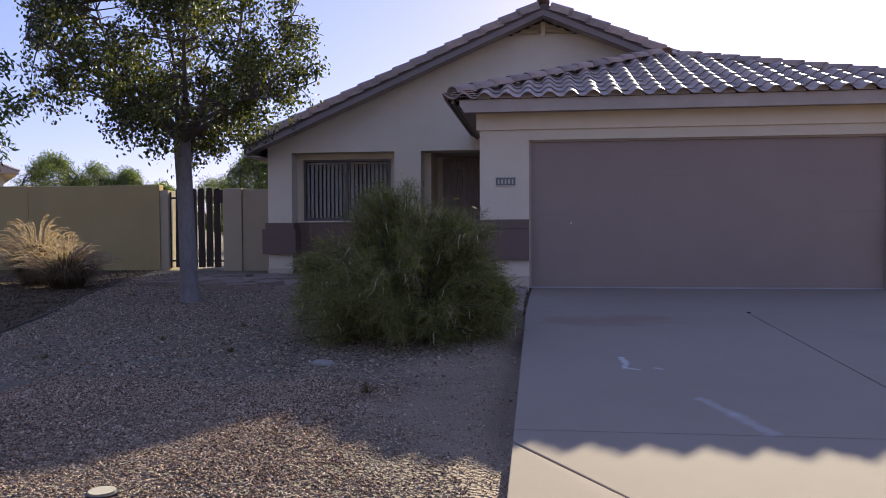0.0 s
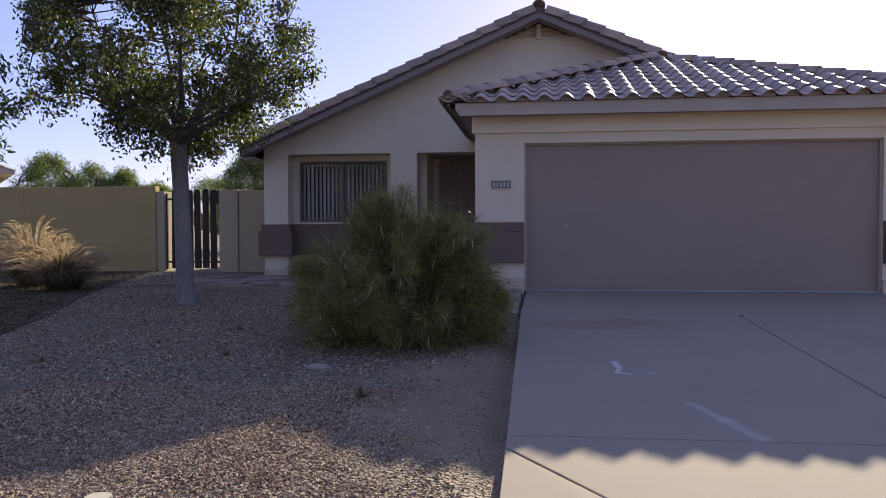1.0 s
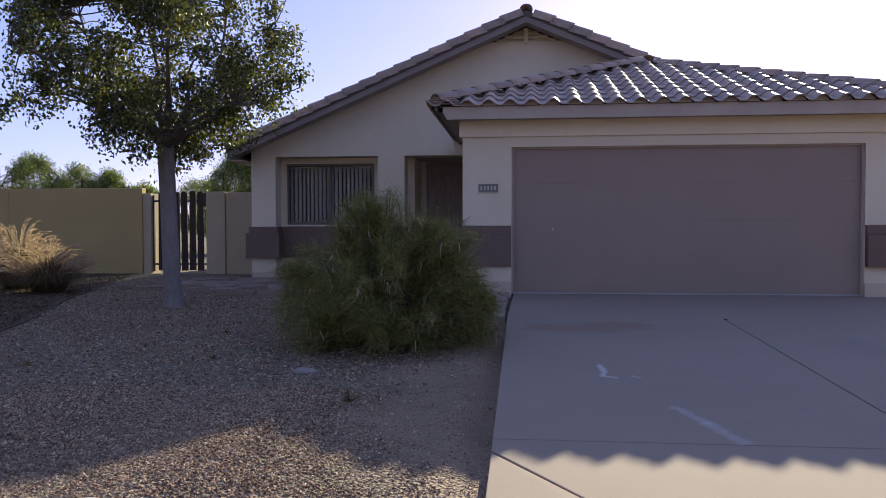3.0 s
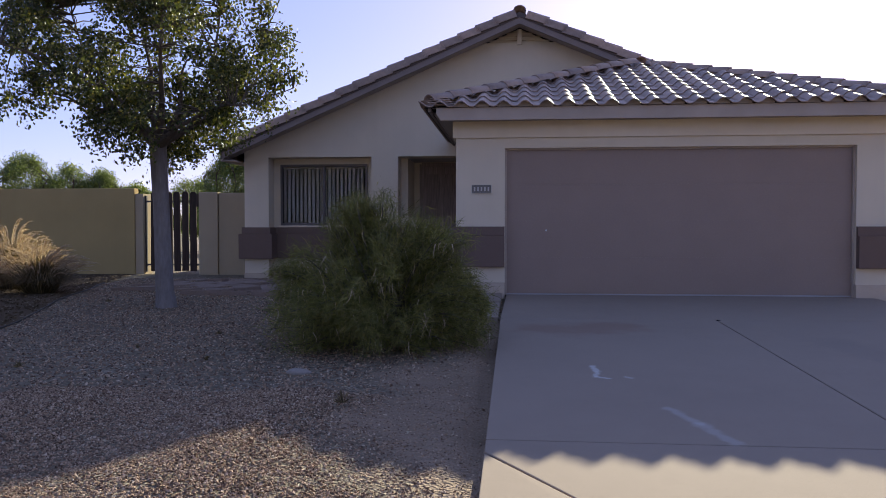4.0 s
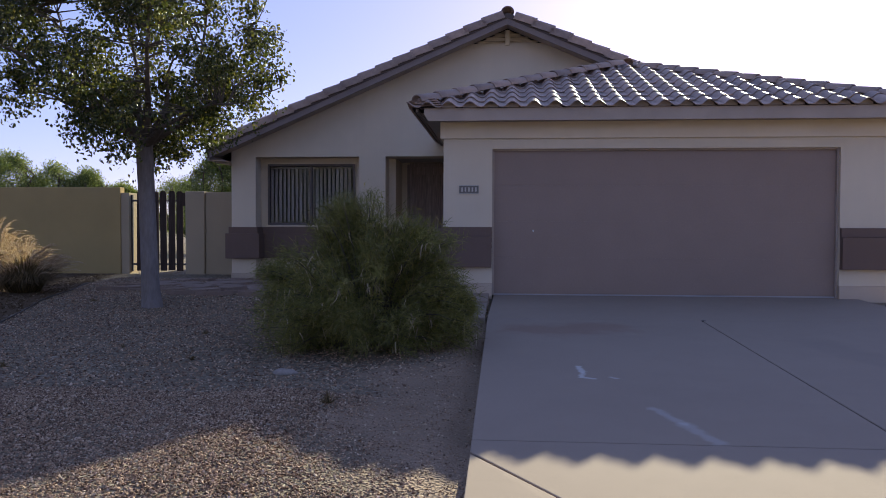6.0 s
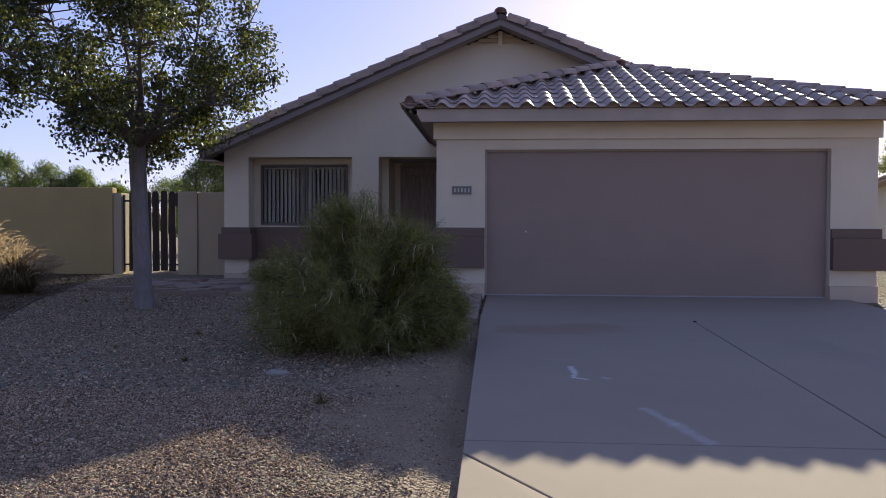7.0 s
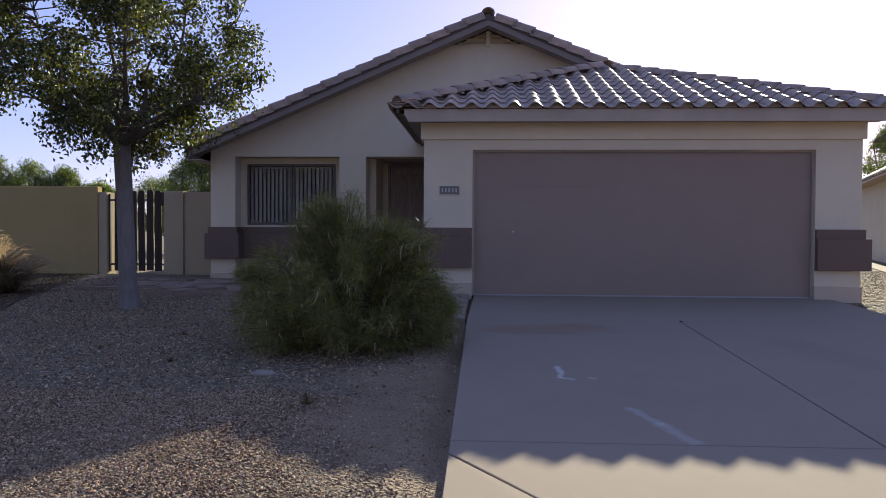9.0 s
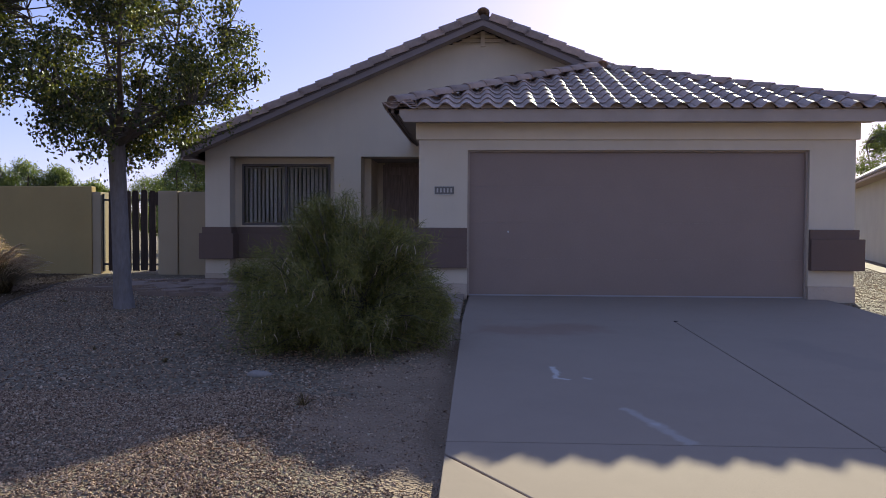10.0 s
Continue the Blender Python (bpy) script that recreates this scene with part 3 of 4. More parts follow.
def in_front(a, b):
    return b < hgt and (W / 2) * (b / hgt) <= a <= W - (W / 2) * (b / hgt)


lay_tiles(garage_roof, c0, u, vv, W, hgt, in_front, (cutL, cutR))
# mortar stops closing the arches at the eave
stop_bm = bmesh.new()
stop_w = 0.62 * TW * 1.04
prism_xz(stop_bm, [(stop_w * (k / 8 - 0.5), CREST * 0.95 * math.sin(math.pi * k / 8)) for k in range(9)] + [(stop_w / 2, -0.024), (-stop_w / 2, -0.024)], 0.0, 0.03)
stop_me = mesh_of(stop_bm, "bird_stop")
stop_me.materials.append(FASCIA)
ncol = int(W / TW)
for c in range(1, ncol):
    cx = GX0 + (W - ncol * TW) / 2 + TW / 2 + c * TW - 0.19 * TW * 1.04
    place("bird_stop", stop_me, None, garage_roof, m=pose(cx, GY0 + 0.026, GZ + 0.03))

# side slopes of the garage roof, out of close sight
side = ([], [])
LEN = 4.9
uL = Vector((0, -1, 0))
vL = (PEAK - Vector((GX0, PEAK.y, GZ))).normalized()
lay_tiles(garage_roof, Vector((GX0, GY0 + LEN, GZ)), uL, vL, LEN, hgt, lambda a, b: b < hgt and a < LEN - (W / 2) * b / hgt and a > 0, ((c0, Vector((1, -1, 0)).normalized()),))
uR = Vector((0, 1, 0))
vR = (PEAK - Vector((GX1, PEAK.y, GZ))).normalized()
lay_tiles(None, Vector((GX1, GY0, GZ)), uR, vR, LEN, hgt, lambda a, b: b < hgt and a > (W / 2) * b / hgt and a < LEN, (), side)
place("side_tiles", raw_mesh("side_tiles", *side), TILE_JOINED, garage_roof, kind="stuff")


def cap_mesh():
    # half-round cap tile along y, wider at the lower end
    bm = bmesh.new()
    n = 8
    rings = []
    for y, r, lift in ((0, 0.125, 0.014), (0.42, 0.11, 0.0)):
        for rr in (r, r - 0.018):
            rings.append([bm.verts.new((rr * math.cos(math.pi * i / n), y, rr * 0.85 * math.sin(math.pi * i / n) + lift)) for i in range(n + 1)])
    a, b, c, d = rings
    for i in range(n):
        for q in ((a[i], a[i + 1], c[i + 1], c[i]), (b[i + 1], b[i], d[i], d[i + 1]), (b[i], b[i + 1], a[i + 1], a[i])):
            bm.faces.new(q).smooth = True
    bmesh.ops.recalc_face_normals(bm, faces=bm.faces[:])
    return mesh_of(bm, "cap_tile")


cap_me = cap_mesh()
cap_me.materials.append(TILE)


def lay_caps(roof, a, b, step=0.37, start=0.0, lift=0.03):
    d = (b - a)
    n = int(d.length / step)
    v = d.normalized()
    s = v.cross(Vector((0, 0, 1))).normalized()
    for i in range(n):
        place("cap_tile", cap_me, None, roof, m=roof_matrix(a + v * (start + i * step) + Vector((0, 0, lift)), s, v) @ pose(0, 0, 0, random.uniform(-0.6, 0.6), random.uniform(-1, 1), random.uniform(-0.8, 0.8)))


lay_caps(garage_roof, c0, PEAK, start=0.1, lift=0.06)
lay_caps(garage_roof, c1, PEAK, start=0.04, lift=0.012)
lay_caps(garage_roof, PEAK, pk2, lift=0.05)

# stacked starter pieces under the lowest hip cap
for k in range(4):
    bm = boxes((c0.x + 0.02 + 0.02 * k, c0.x + 0.42 - 0.03 * k, GY0 + 0.01 + 0.012 * k, GY0 + 0.34, 0, 0.017), bevel=0.005)
    for q in bm.verts:
        q.co.z += GZ + 0.028 + 0.031 * k + 0.02 * math.sin(5.0 * (q.co.x - c0.x))
    part("hip_starter", bm, TILE, garage_roof)

# eaves of the garage
FB = 2.485
FA, FC = -0.96, 5.79
bm = bmesh.new()
prism_xz(bm, [(FA + 0.06, FB), (FC - 0.06, FB), (FC, FB + 0.1), (FC, GZ + 0.005), (FA, GZ + 0.005), (FA, FB + 0.1)], GY0 + 0.02, GY0 + 0.06)
part("fascia", bm, FASCIA, house, "mauve-brown painted fascia board")
part("fascia", boxes((GX0 + 0.05, GX0 + 0.09, GY0 + 0.06, WY, FB + 0.13, GZ + 0.005)), BARGE, house)
part("fascia", boxes((GX1 - 0.09, GX1 - 0.05, GY0 + 0.06, WY + 1, FB + 0.13, GZ + 0.005)), BARGE, house)
part("soffit", boxes((FA + 0.07, FC - 0.07, GY0 + 0.06, -0.0, FB + 0.03, FB + 0.05)), SOFFIT, house)
part("soffit", boxes((GX0 + 0.09, -0.71, 0, WY, FB + 0.15, FB + 0.17)), SOFFIT, house)
part("soffit", boxes((XR, GX1 - 0.09, 0, WY, FB + 0.15, FB + 0.17)), SOFFIT, house)

# main gable roof
Y0, Y1 = WY - 0.55, 16.4
xe0, xe1 = XL - 0.30, XR + 0.30
deck = bmesh.new()
th = 0.10
prism_xz(deck, [(xe0, rake_z(xe0)), (RX, RZ), (RX, RZ - th), (xe0, rake_z(xe0) - th)], Y0 + 0.02, Y1)
main_roof = part("main_roof", deck, UNDERLAY, house, "gabled roof of brown concrete S-tiles")
deck = bmesh.new()
prism_xz(deck, [(RX, RZ), (xe1, rake_z(xe1)), (xe1, rake_z(xe1) - th), (RX, RZ - th)], Y0 + 0.02, Y1)
part("roof_deck", deck, UNDERLAY, main_roof)
allt = ([], [])
for sgn, xe in ((-1, xe0), (1, xe1)):
    v = Vector((RX - xe, 0, RZ - rake_z(xe))).normalized()
    hh = Vector((RX - xe, 0, RZ - rake_z(xe))).length
    uu = Vector((0, 1, 0)) if sgn > 0 else Vector((0, -1, 0))
    org = Vector((xe, Y0 + 0.1 if sgn > 0 else Y1, rake_z(xe)))
    lay_tiles(None, org, uu, v, Y1 - Y0 - 0.1, hh, lambda a, b: b < hh and 0 < a < Y1 - Y0 - 0.1, (), allt)
place("slope_tiles", raw_mesh("slope_tiles", *allt), TILE_JOINED, main_roof, kind="stuff")
lay_caps(main_roof, Vector((RX, Y0 + 0.05, RZ - 0.01)), Vector((RX, Y1, RZ - 0.01)))


def rake_tile_mesh():
    # right-angled barge tile along y: a face over the board and a leg on the roof
    bm = bmesh.new()
    pts = [(-0.02, -0.07), (-0.02, 0.05), (0.01, 0.08), (0.17, 0.08), (0.17, 0.055), (0.02, 0.055), (0.0, 0.035), (0.0, -0.07)]
    a = [bm.verts.new((x, 0, z + 0.035)) for x, z in pts]
    b = [bm.verts.new((x, 0.43, z)) for x, z in pts]
    bm.faces.new(a)
    bm.faces.new(b[::-1])
    for i in range(len(pts)):
        bm.faces.new((a[i], b[i], b[(i + 1) % len(pts)], a[(i + 1) % len(pts)]))
    bmesh.ops.recalc_face_normals(bm, faces=bm.faces[:])
    return mesh_of(bm, "rake_tile")


rake_me = rake_tile_mesh()
rake_me.materials.append(TILE)
for xe in (xe0, xe1):
    a = Vector((xe, Y0, rake_z(xe)))
    b = Vector((RX, Y0, RZ))
    v = (b - a).normalized()
    n = int((b - a).length / EXPO)
    for i in range(n + 1):
        if i * EXPO + 0.36 > (b - a).length:
            continue
        out = Vector((0, 1, 0))
        m = roof_matrix(a + v * (i * EXPO - 0.03), out, v)
        if m.to_3x3().col[2].z < 0:
            m = m @ Matrix.Diagonal((1, 1, -1, 1))
        place("rake_tile", rake_me, None, main_roof, m=m)
# barge boards and soffits of the gable
for sgn, xe in ((-1, xe0), (1, xe1)):
    bm = bmesh.new()
    prism_xz(bm, [(xe, rake_z(xe) - 0.08), (RX, RZ - 0.08), (RX, RZ - 0.215), (xe, rake_z(xe) - 0.215)], Y0 + 0.03, Y0 + 0.075)
    part("barge_board", bm, BARGE, house)
    bm = bmesh.new()
    prism_xz(bm, [(xe, rake_z(xe) - 0.14), (RX, RZ - 0.14), (RX, RZ - 0.16), (xe, rake_z(xe) - 0.16)], Y0 + 0.075, WY + 0.02)
    part("rake_soffit", bm, SOFFIT, house)
part("fascia", boxes((xe0 - 0.0, xe0 + 0.04, Y0 + 0.03, 16.3, rake_z(xe0) - 0.25, rake_z(xe0) - 0.06), (xe0 + 0.04, XL, Y0 + 0.076, 16.3, rake_z(xe0) - 0.25, rake_z(xe0) - 0.23)), FASCIA, house)

# number plaque
plq = thing("number_plaque", "dark house number plaque with pale raised border", "plaque", (-0.337, -0.001, 1.54))
part("plate", boxes((-0.14, 0.14, -0.016, 0.0, -0.055, 0.055), bevel=0.004), PLAQUE, plq)
part("border", boxes((-0.147, 0.147, -0.022, -0.001, 0.055, 0.063), (-0.147, 0.147, -0.022, -0.001, -0.063, -0.055), (-0.147, -0.14, -0.022, -0.001, -0.055, 0.055), (0.14, 0.147, -0.022, -0.001, -0.055, 0.055)), PLAQUE_PALE, plq)
for i in range(5):
    x = -0.10 + i * 0.05
    part("number_bar", boxes((x - 0.011, x + 0.011, -0.02, -0.015, -0.03, 0.03)), PLAQUE_PALE, plq)

# vertical blind
blind = thing("vertical_blind", "pale vertical blind, slats turned half open", "blind", (-3.785, WY + 0.49, 2.24))
part("headrail", boxes((-0.9, 0.9, -0.02, 0.02, -0.03, 0.0)), BLIND, blind)
bm = bmesh.new()
n = 6
ring = [[bm.verts.new((0.045 * (2 * i / n - 1), 0.006 * math.sin(math.pi * i / n), z)) for i in range(n + 1)] for z in (-1.17, -0.03)]
for i in range(n):
    bm.faces.new((ring[0][i], ring[0][i + 1], ring[1][i + 1], ring[1][i])).smooth = True
slat_me = mesh_of(bm, "blind_slat")
slat_me.materials.append(BLIND)
for i in range(21):
    place("blind_slat", slat_me, None, blind, m=pose(-0.86 + i * 0.086, 0, 0, 0, 0, 66 + random.uniform(-7, 7)))

# ---- fence and gate ----
FY = 5.2
fw = thing("fence_wall", "tan stucco block wall beside the yard", "wall", kind="structure")
part("wall_panel", boxes((-11.42, -8.261, FY, FY + 0.2, -0.2, 1.86), bevel=0.012), FENCE, fw)
part("wall_panel", boxes((-20.0, -11.43, FY + 0.01, FY + 0.21, -0.2, 1.87), bevel=0.012), FENCE, fw)
part("end_pillar", boxes((-8.26, -8.075, FY + 0.03, FY + 0.45, -0.2, 1.74), bevel=0.006), FENCE_PALE, fw)
fw2 = thing("fence_wall", "tan stucco block wall joining the house", "wall", kind="structure")
part("end_pillar", boxes((-6.77, -6.34, FY - 0.04, FY + 0.24, -0.2, 1.765), bevel=0.012), FENCE_PALE, fw2)
part("wall_panel", boxes((-6.335, XL, FY, FY + 0.2, -0.2, 1.75), bevel=0.012), FENCE_PALE, fw2)
gate = thing("wooden_gate", "dark brown wooden slat side gate, closed", "gate", (-8.06, FY + 0.12, 0.0))
bm = bmesh.new()
prism_xz(bm, [(-0.073, 0.0), (0.073, 0.0), (0.073, 1.715), (0.045, 1.76), (-0.045, 1.76), (-0.073, 1.715)], -0.011, 0.011)
slat_gate = mesh_of(bm, "gate_slat")
slat_gate.materials.append(SLATWOOD)
for gx in (0.19, 0.37, 0.55, 0.73, 0.915, 1.10):
    place("gate_slat", slat_gate, None, gate, m=pose(gx, 0, 0.02 + random.uniform(-0.008, 0.008), 0, random.uniform(-0.4, 0.4), 0))
part("gate_rail", boxes((-0.01, 1.29, 0.012, 0.05, 0.14, 0.18)), DARKMETAL, gate, "dark steel rail")
part("gate_rail", boxes((-0.01, 1.29, 0.012, 0.05, 1.55, 1.59)), DARKMETAL, gate, "dark steel rail")
part("gate_post", boxes((-0.012, 0.022, 0.0, 0.05, 0.0, 1.70)), DARKMETAL, gate, "dark steel post")
part("latch_plate", boxes((1.18, 1.27, -0.02, 0.012, 1.45, 1.74)), SLATWOOD, gate)


# ---- plants ----
class Leaves:
    """Gathers many small blades into one mesh."""
    def __init__(self):
        self.v, self.f = [], []

    def leaf(self, p, d, n, length, width, fold=0.2):
        s = d.cross(n)
        if s.length < 1e-4:
            return
        s.normalize()
        k = len(self.v)
        a = p + d * length * 0.45
        up = n * width * fold
        self.v += [p[:], (a + s * width + up)[:], (p + d * length)[:], (a - s * width + up)[:]]
        self.f += [(k, k + 1, k + 2), (k, k + 2, k + 3)]

    def strip(self, pts, width, side):
        k = len(self.v)
        n = len(pts)
        for i, p in enumerate(pts):
            w = width * (1 - 0.85 * i / (n - 1))
            self.v += [(p - side * w)[:], (p + side * w)[:]]
        for i in range(n - 1):
            self.f.append((k + 2 * i, k + 2 * i + 1, k + 2 * i + 3, k + 2 * i + 2))

    def mesh(self, name):
        return raw_mesh(name, self.v, self.f)


def rvec(rng):
    while True:
        v = Vector((rng.uniform(-1, 1), rng.uniform(-1, 1), rng.uniform(-1, 1)))
        if 0.1 < v.length < 1:
            return v.normalized()


def bend(a, b, rng, sag=0.0, wob=0.06, n=5):
    out = []
    ln = (b - a).length
    w = rvec(rng) * ln * wob
    for i in range(n + 1):
        t = i / n
        p = a.lerp(b, t) + w * math.sin(math.pi * t) - Vector((0, 0, sag * ln * math.sin(math.pi * t)))
        out.append(p)
    return out


def tree(name, label, at, trunk_h, trunk_r, limbs, envelope, z0, z1, clumps, per, leaf_len, leaf_w, leaf, bark, seed, lean=(0, 0), clump_r=0.24, droop=0.5, gap=0.0, bare_twigs=(), squash=1.0, drift=0.0, floor=None, limb_r=0.5):
    """Tapered trunk and limbs; leaf clumps fill envelope(z) unevenly and hang on twigs from the nearest limb."""
    rng = random.Random(seed)
    root = thing(name, label, "tree", at)
    bm = bmesh.new()
    fork = Vector((lean[0], lean[1], trunk_h))
    pts = [Vector((0, 0, -0.15)), Vector((0, 0, 0.02)), Vector((lean[0] * 0.2, lean[1] * 0.2, 0.25)), Vector((lean[0] * 0.6, lean[1] * 0.6, trunk_h * 0.6)), fork]
    tube(bm, pts, [trunk_r * 1.35, trunk_r * 1.2, trunk_r, trunk_r * 0.9, trunk_r * 0.95], 14)
    part("trunk", bm, bark, root, "tapered bare trunk")
    bl = bmesh.new()
    nodes = []
    for ends in limbs:
        prev = fork - Vector((0, 0, 0.1))
        r = trunk_r * limb_r
        lb = bmesh.new()
        for e in ends:
            e = Vector(e)
            path = bend(prev, e, rng, -0.03, 0.1, 5)
            r2 = r * 0.55
            tube(lb, path, [r + (r2 - r) * i / 5 for i in range(6)], 7)
            nodes += path[1:]
            prev, r = e, r2
        part("limb", lb, LIMB, root)
    for pth in bare_twigs:
        pth = [Vector(p) for p in pth]
        tube(bl, pth, [0.018 * (1 - 0.8 * i / (len(pth) - 1)) for i in range(len(pth))], 5)
    lv = Leaves()
    made = 0
    tries = 0
    while made < clumps and tries < clumps * 40:
        tries += 1
        z = rng.uniform(z0, z1)
        r = envelope(z)
        a = rng.uniform(0, 2 * math.pi)
        rr = r * math.sqrt(rng.uniform(0.03, 1))
        if made % 9 == 0 and floor is None:
            z, rr = rng.uniform(z0, z0 + 0.2 * (z1 - z0)), rng.uniform(0.1, 0.28) * r + 0.1
        c = Vector((rr * math.cos(a) + drift * max(0, z - 2.7), rr * math.sin(a) * squash, z)) + Vector((lean[0], lean[1], 0))
        if floor is not None and c.z < floor(c.x) + rng.uniform(0, 0.12):
            continue
        if noise.noise(c * 1.5 + Vector((seed, 0, 0))) < gap:
            continue
        made += 1
        near = min(nodes, key=lambda q: (q - c).length_squared + max(0, q.z - c.z) * 0.3)
        tip = c
        tw = bend(near, tip, rng, -0.08, 0.1, 4)
        tube(bl, tw, [0.010, 0.008, 0.006, 0.004, 0.002], 4, False)
        for k in range(per):
            t = rng.uniform(0.45, 1.0)
            base = near.lerp(tip, t) if k % 4 == 0 else tip
            p = base + rvec(rng) * clump_r * rng.random() ** 0.6 * (1.0 if k % 4 else 0.5)
            d = (rvec(rng) + Vector((0, 0, -droop))).normalized()
            lv.leaf(p, d, rvec(rng), leaf_len * rng.uniform(0.6, 1.15), leaf_w * rng.uniform(0.7, 1.1))
    part("twig_growth", bl, TWIG, root, kind="stuff")
    place("crown", lv.mesh("crown"), leaf, root, kind="stuff")
    return root


def lerp_table(table):
    def f(z):
        for (a, ra), (b, rb) in zip(table, table[1:]):
            if a <= z <= b:
                return ra + (rb - ra) * (z - a) / (b - a)
        return 0.05
    return f


TX, TY = -4.57, -1.17
tree("shade_tree", "broad-leaved shade tree with grey trunk in gravel", (TX, TY, ground_z(TX, TY)), 2.28, 0.118,
     [[(-0.16, 0.0, 2.62), (-0.19, 0.02, 3.2), (-0.2, 0.0, 3.9), (-0.05, 0.0, 5.1)],
      [(-0.4, -0.1, 2.58), (-0.74, -0.15, 2.95), (-1.1, -0.1, 3.5), (-1.35, 0.0, 4.1)],
      [(0.17, -0.05, 2.55), (0.28, -0.1, 2.9), (0.36, -0.1, 3.3), (0.75, -0.05, 3.5), (1.32, 0.0, 3.7), (1.46, 0.0, 3.95)],
      [(0.35, 0.1, 2.45), (0.7, 0.1, 2.66), (1.1, 0.15, 2.85), (1.75, 0.1, 2.95)],
      [(0.15, -0.4, 2.7), (0.35, -0.85, 3.3), (0.4, -1.1, 4.3)],
      [(0.1, 0.5, 2.7), (0.3, 0.95, 3.5), (0.3, 1.2, 4.5)],
      [(-0.45, -0.5, 2.6), (-0.95, -0.95, 3.0), (-1.5, -1.2, 3.3)],
      [(-0.4, 0.5, 2.6), (-1.0, 0.8, 2.95), (-1.7, 0.9, 3.25)],
      [(-0.6, 0.05, 2.5), (-1.2, 0.05, 2.75), (-1.75, 0.0, 2.9)],
      [(0.3, -0.3, 2.4), (0.8, -0.6, 2.55), (1.3, -0.7, 2.6)]],
     lerp_table([(1.6, 0.45), (1.9, 0.85), (2.2, 1.7), (2.5, 1.95), (3.3, 1.95), (4.2, 1.85), (5.0, 1.4), (5.7, 0.5)]), 1.6, 5.7,
     1330, 44, 0.058, 0.02, LEAF, BARK, 11, (-0.1, 0.0), 0.19, 0.7, 0.11,
     (((1.32, 0.0, 3.7), (1.45, 0.05, 3.82), (1.52, 0.1, 4.0), (1.62, 0.1, 4.3)), ((1.3, 0.0, 3.68), (1.6, 0.05, 3.64), (1.86, 0.1, 3.55)),
      ((1.1, 0.15, 2.98), (1.3, 0.05, 3.02), (1.5, 0.05, 3.12), (1.66, 0.05, 3.3)), ((1.5, 0.05, 3.12), (1.52, 0.02, 3.2), (1.58, 0.0, 3.3)),
      ((-0.74, -0.3, 2.95), (-1.2, -0.6, 3.2), (-1.75, -0.8, 3.45)), ((-0.5, -0.3, 2.8), (-0.9, -0.8, 2.85), (-1.3, -1.0, 2.8))), drift=-0.1,
     floor=lerp_table([(-2.4, 2.9), (-2.0, 2.75), (-1.6, 2.38), (-1.3, 2.5), (-0.95, 2.45), (-0.7, 2.15), (-0.25, 1.8), (0.2, 2.05), (0.5, 2.25), (1.0, 2.33), (1.45, 2.45), (1.8, 2.65), (2.3, 2.9)]), limb_r=0.6, squash=0.8)

BX, BY = -1.21, -3.72


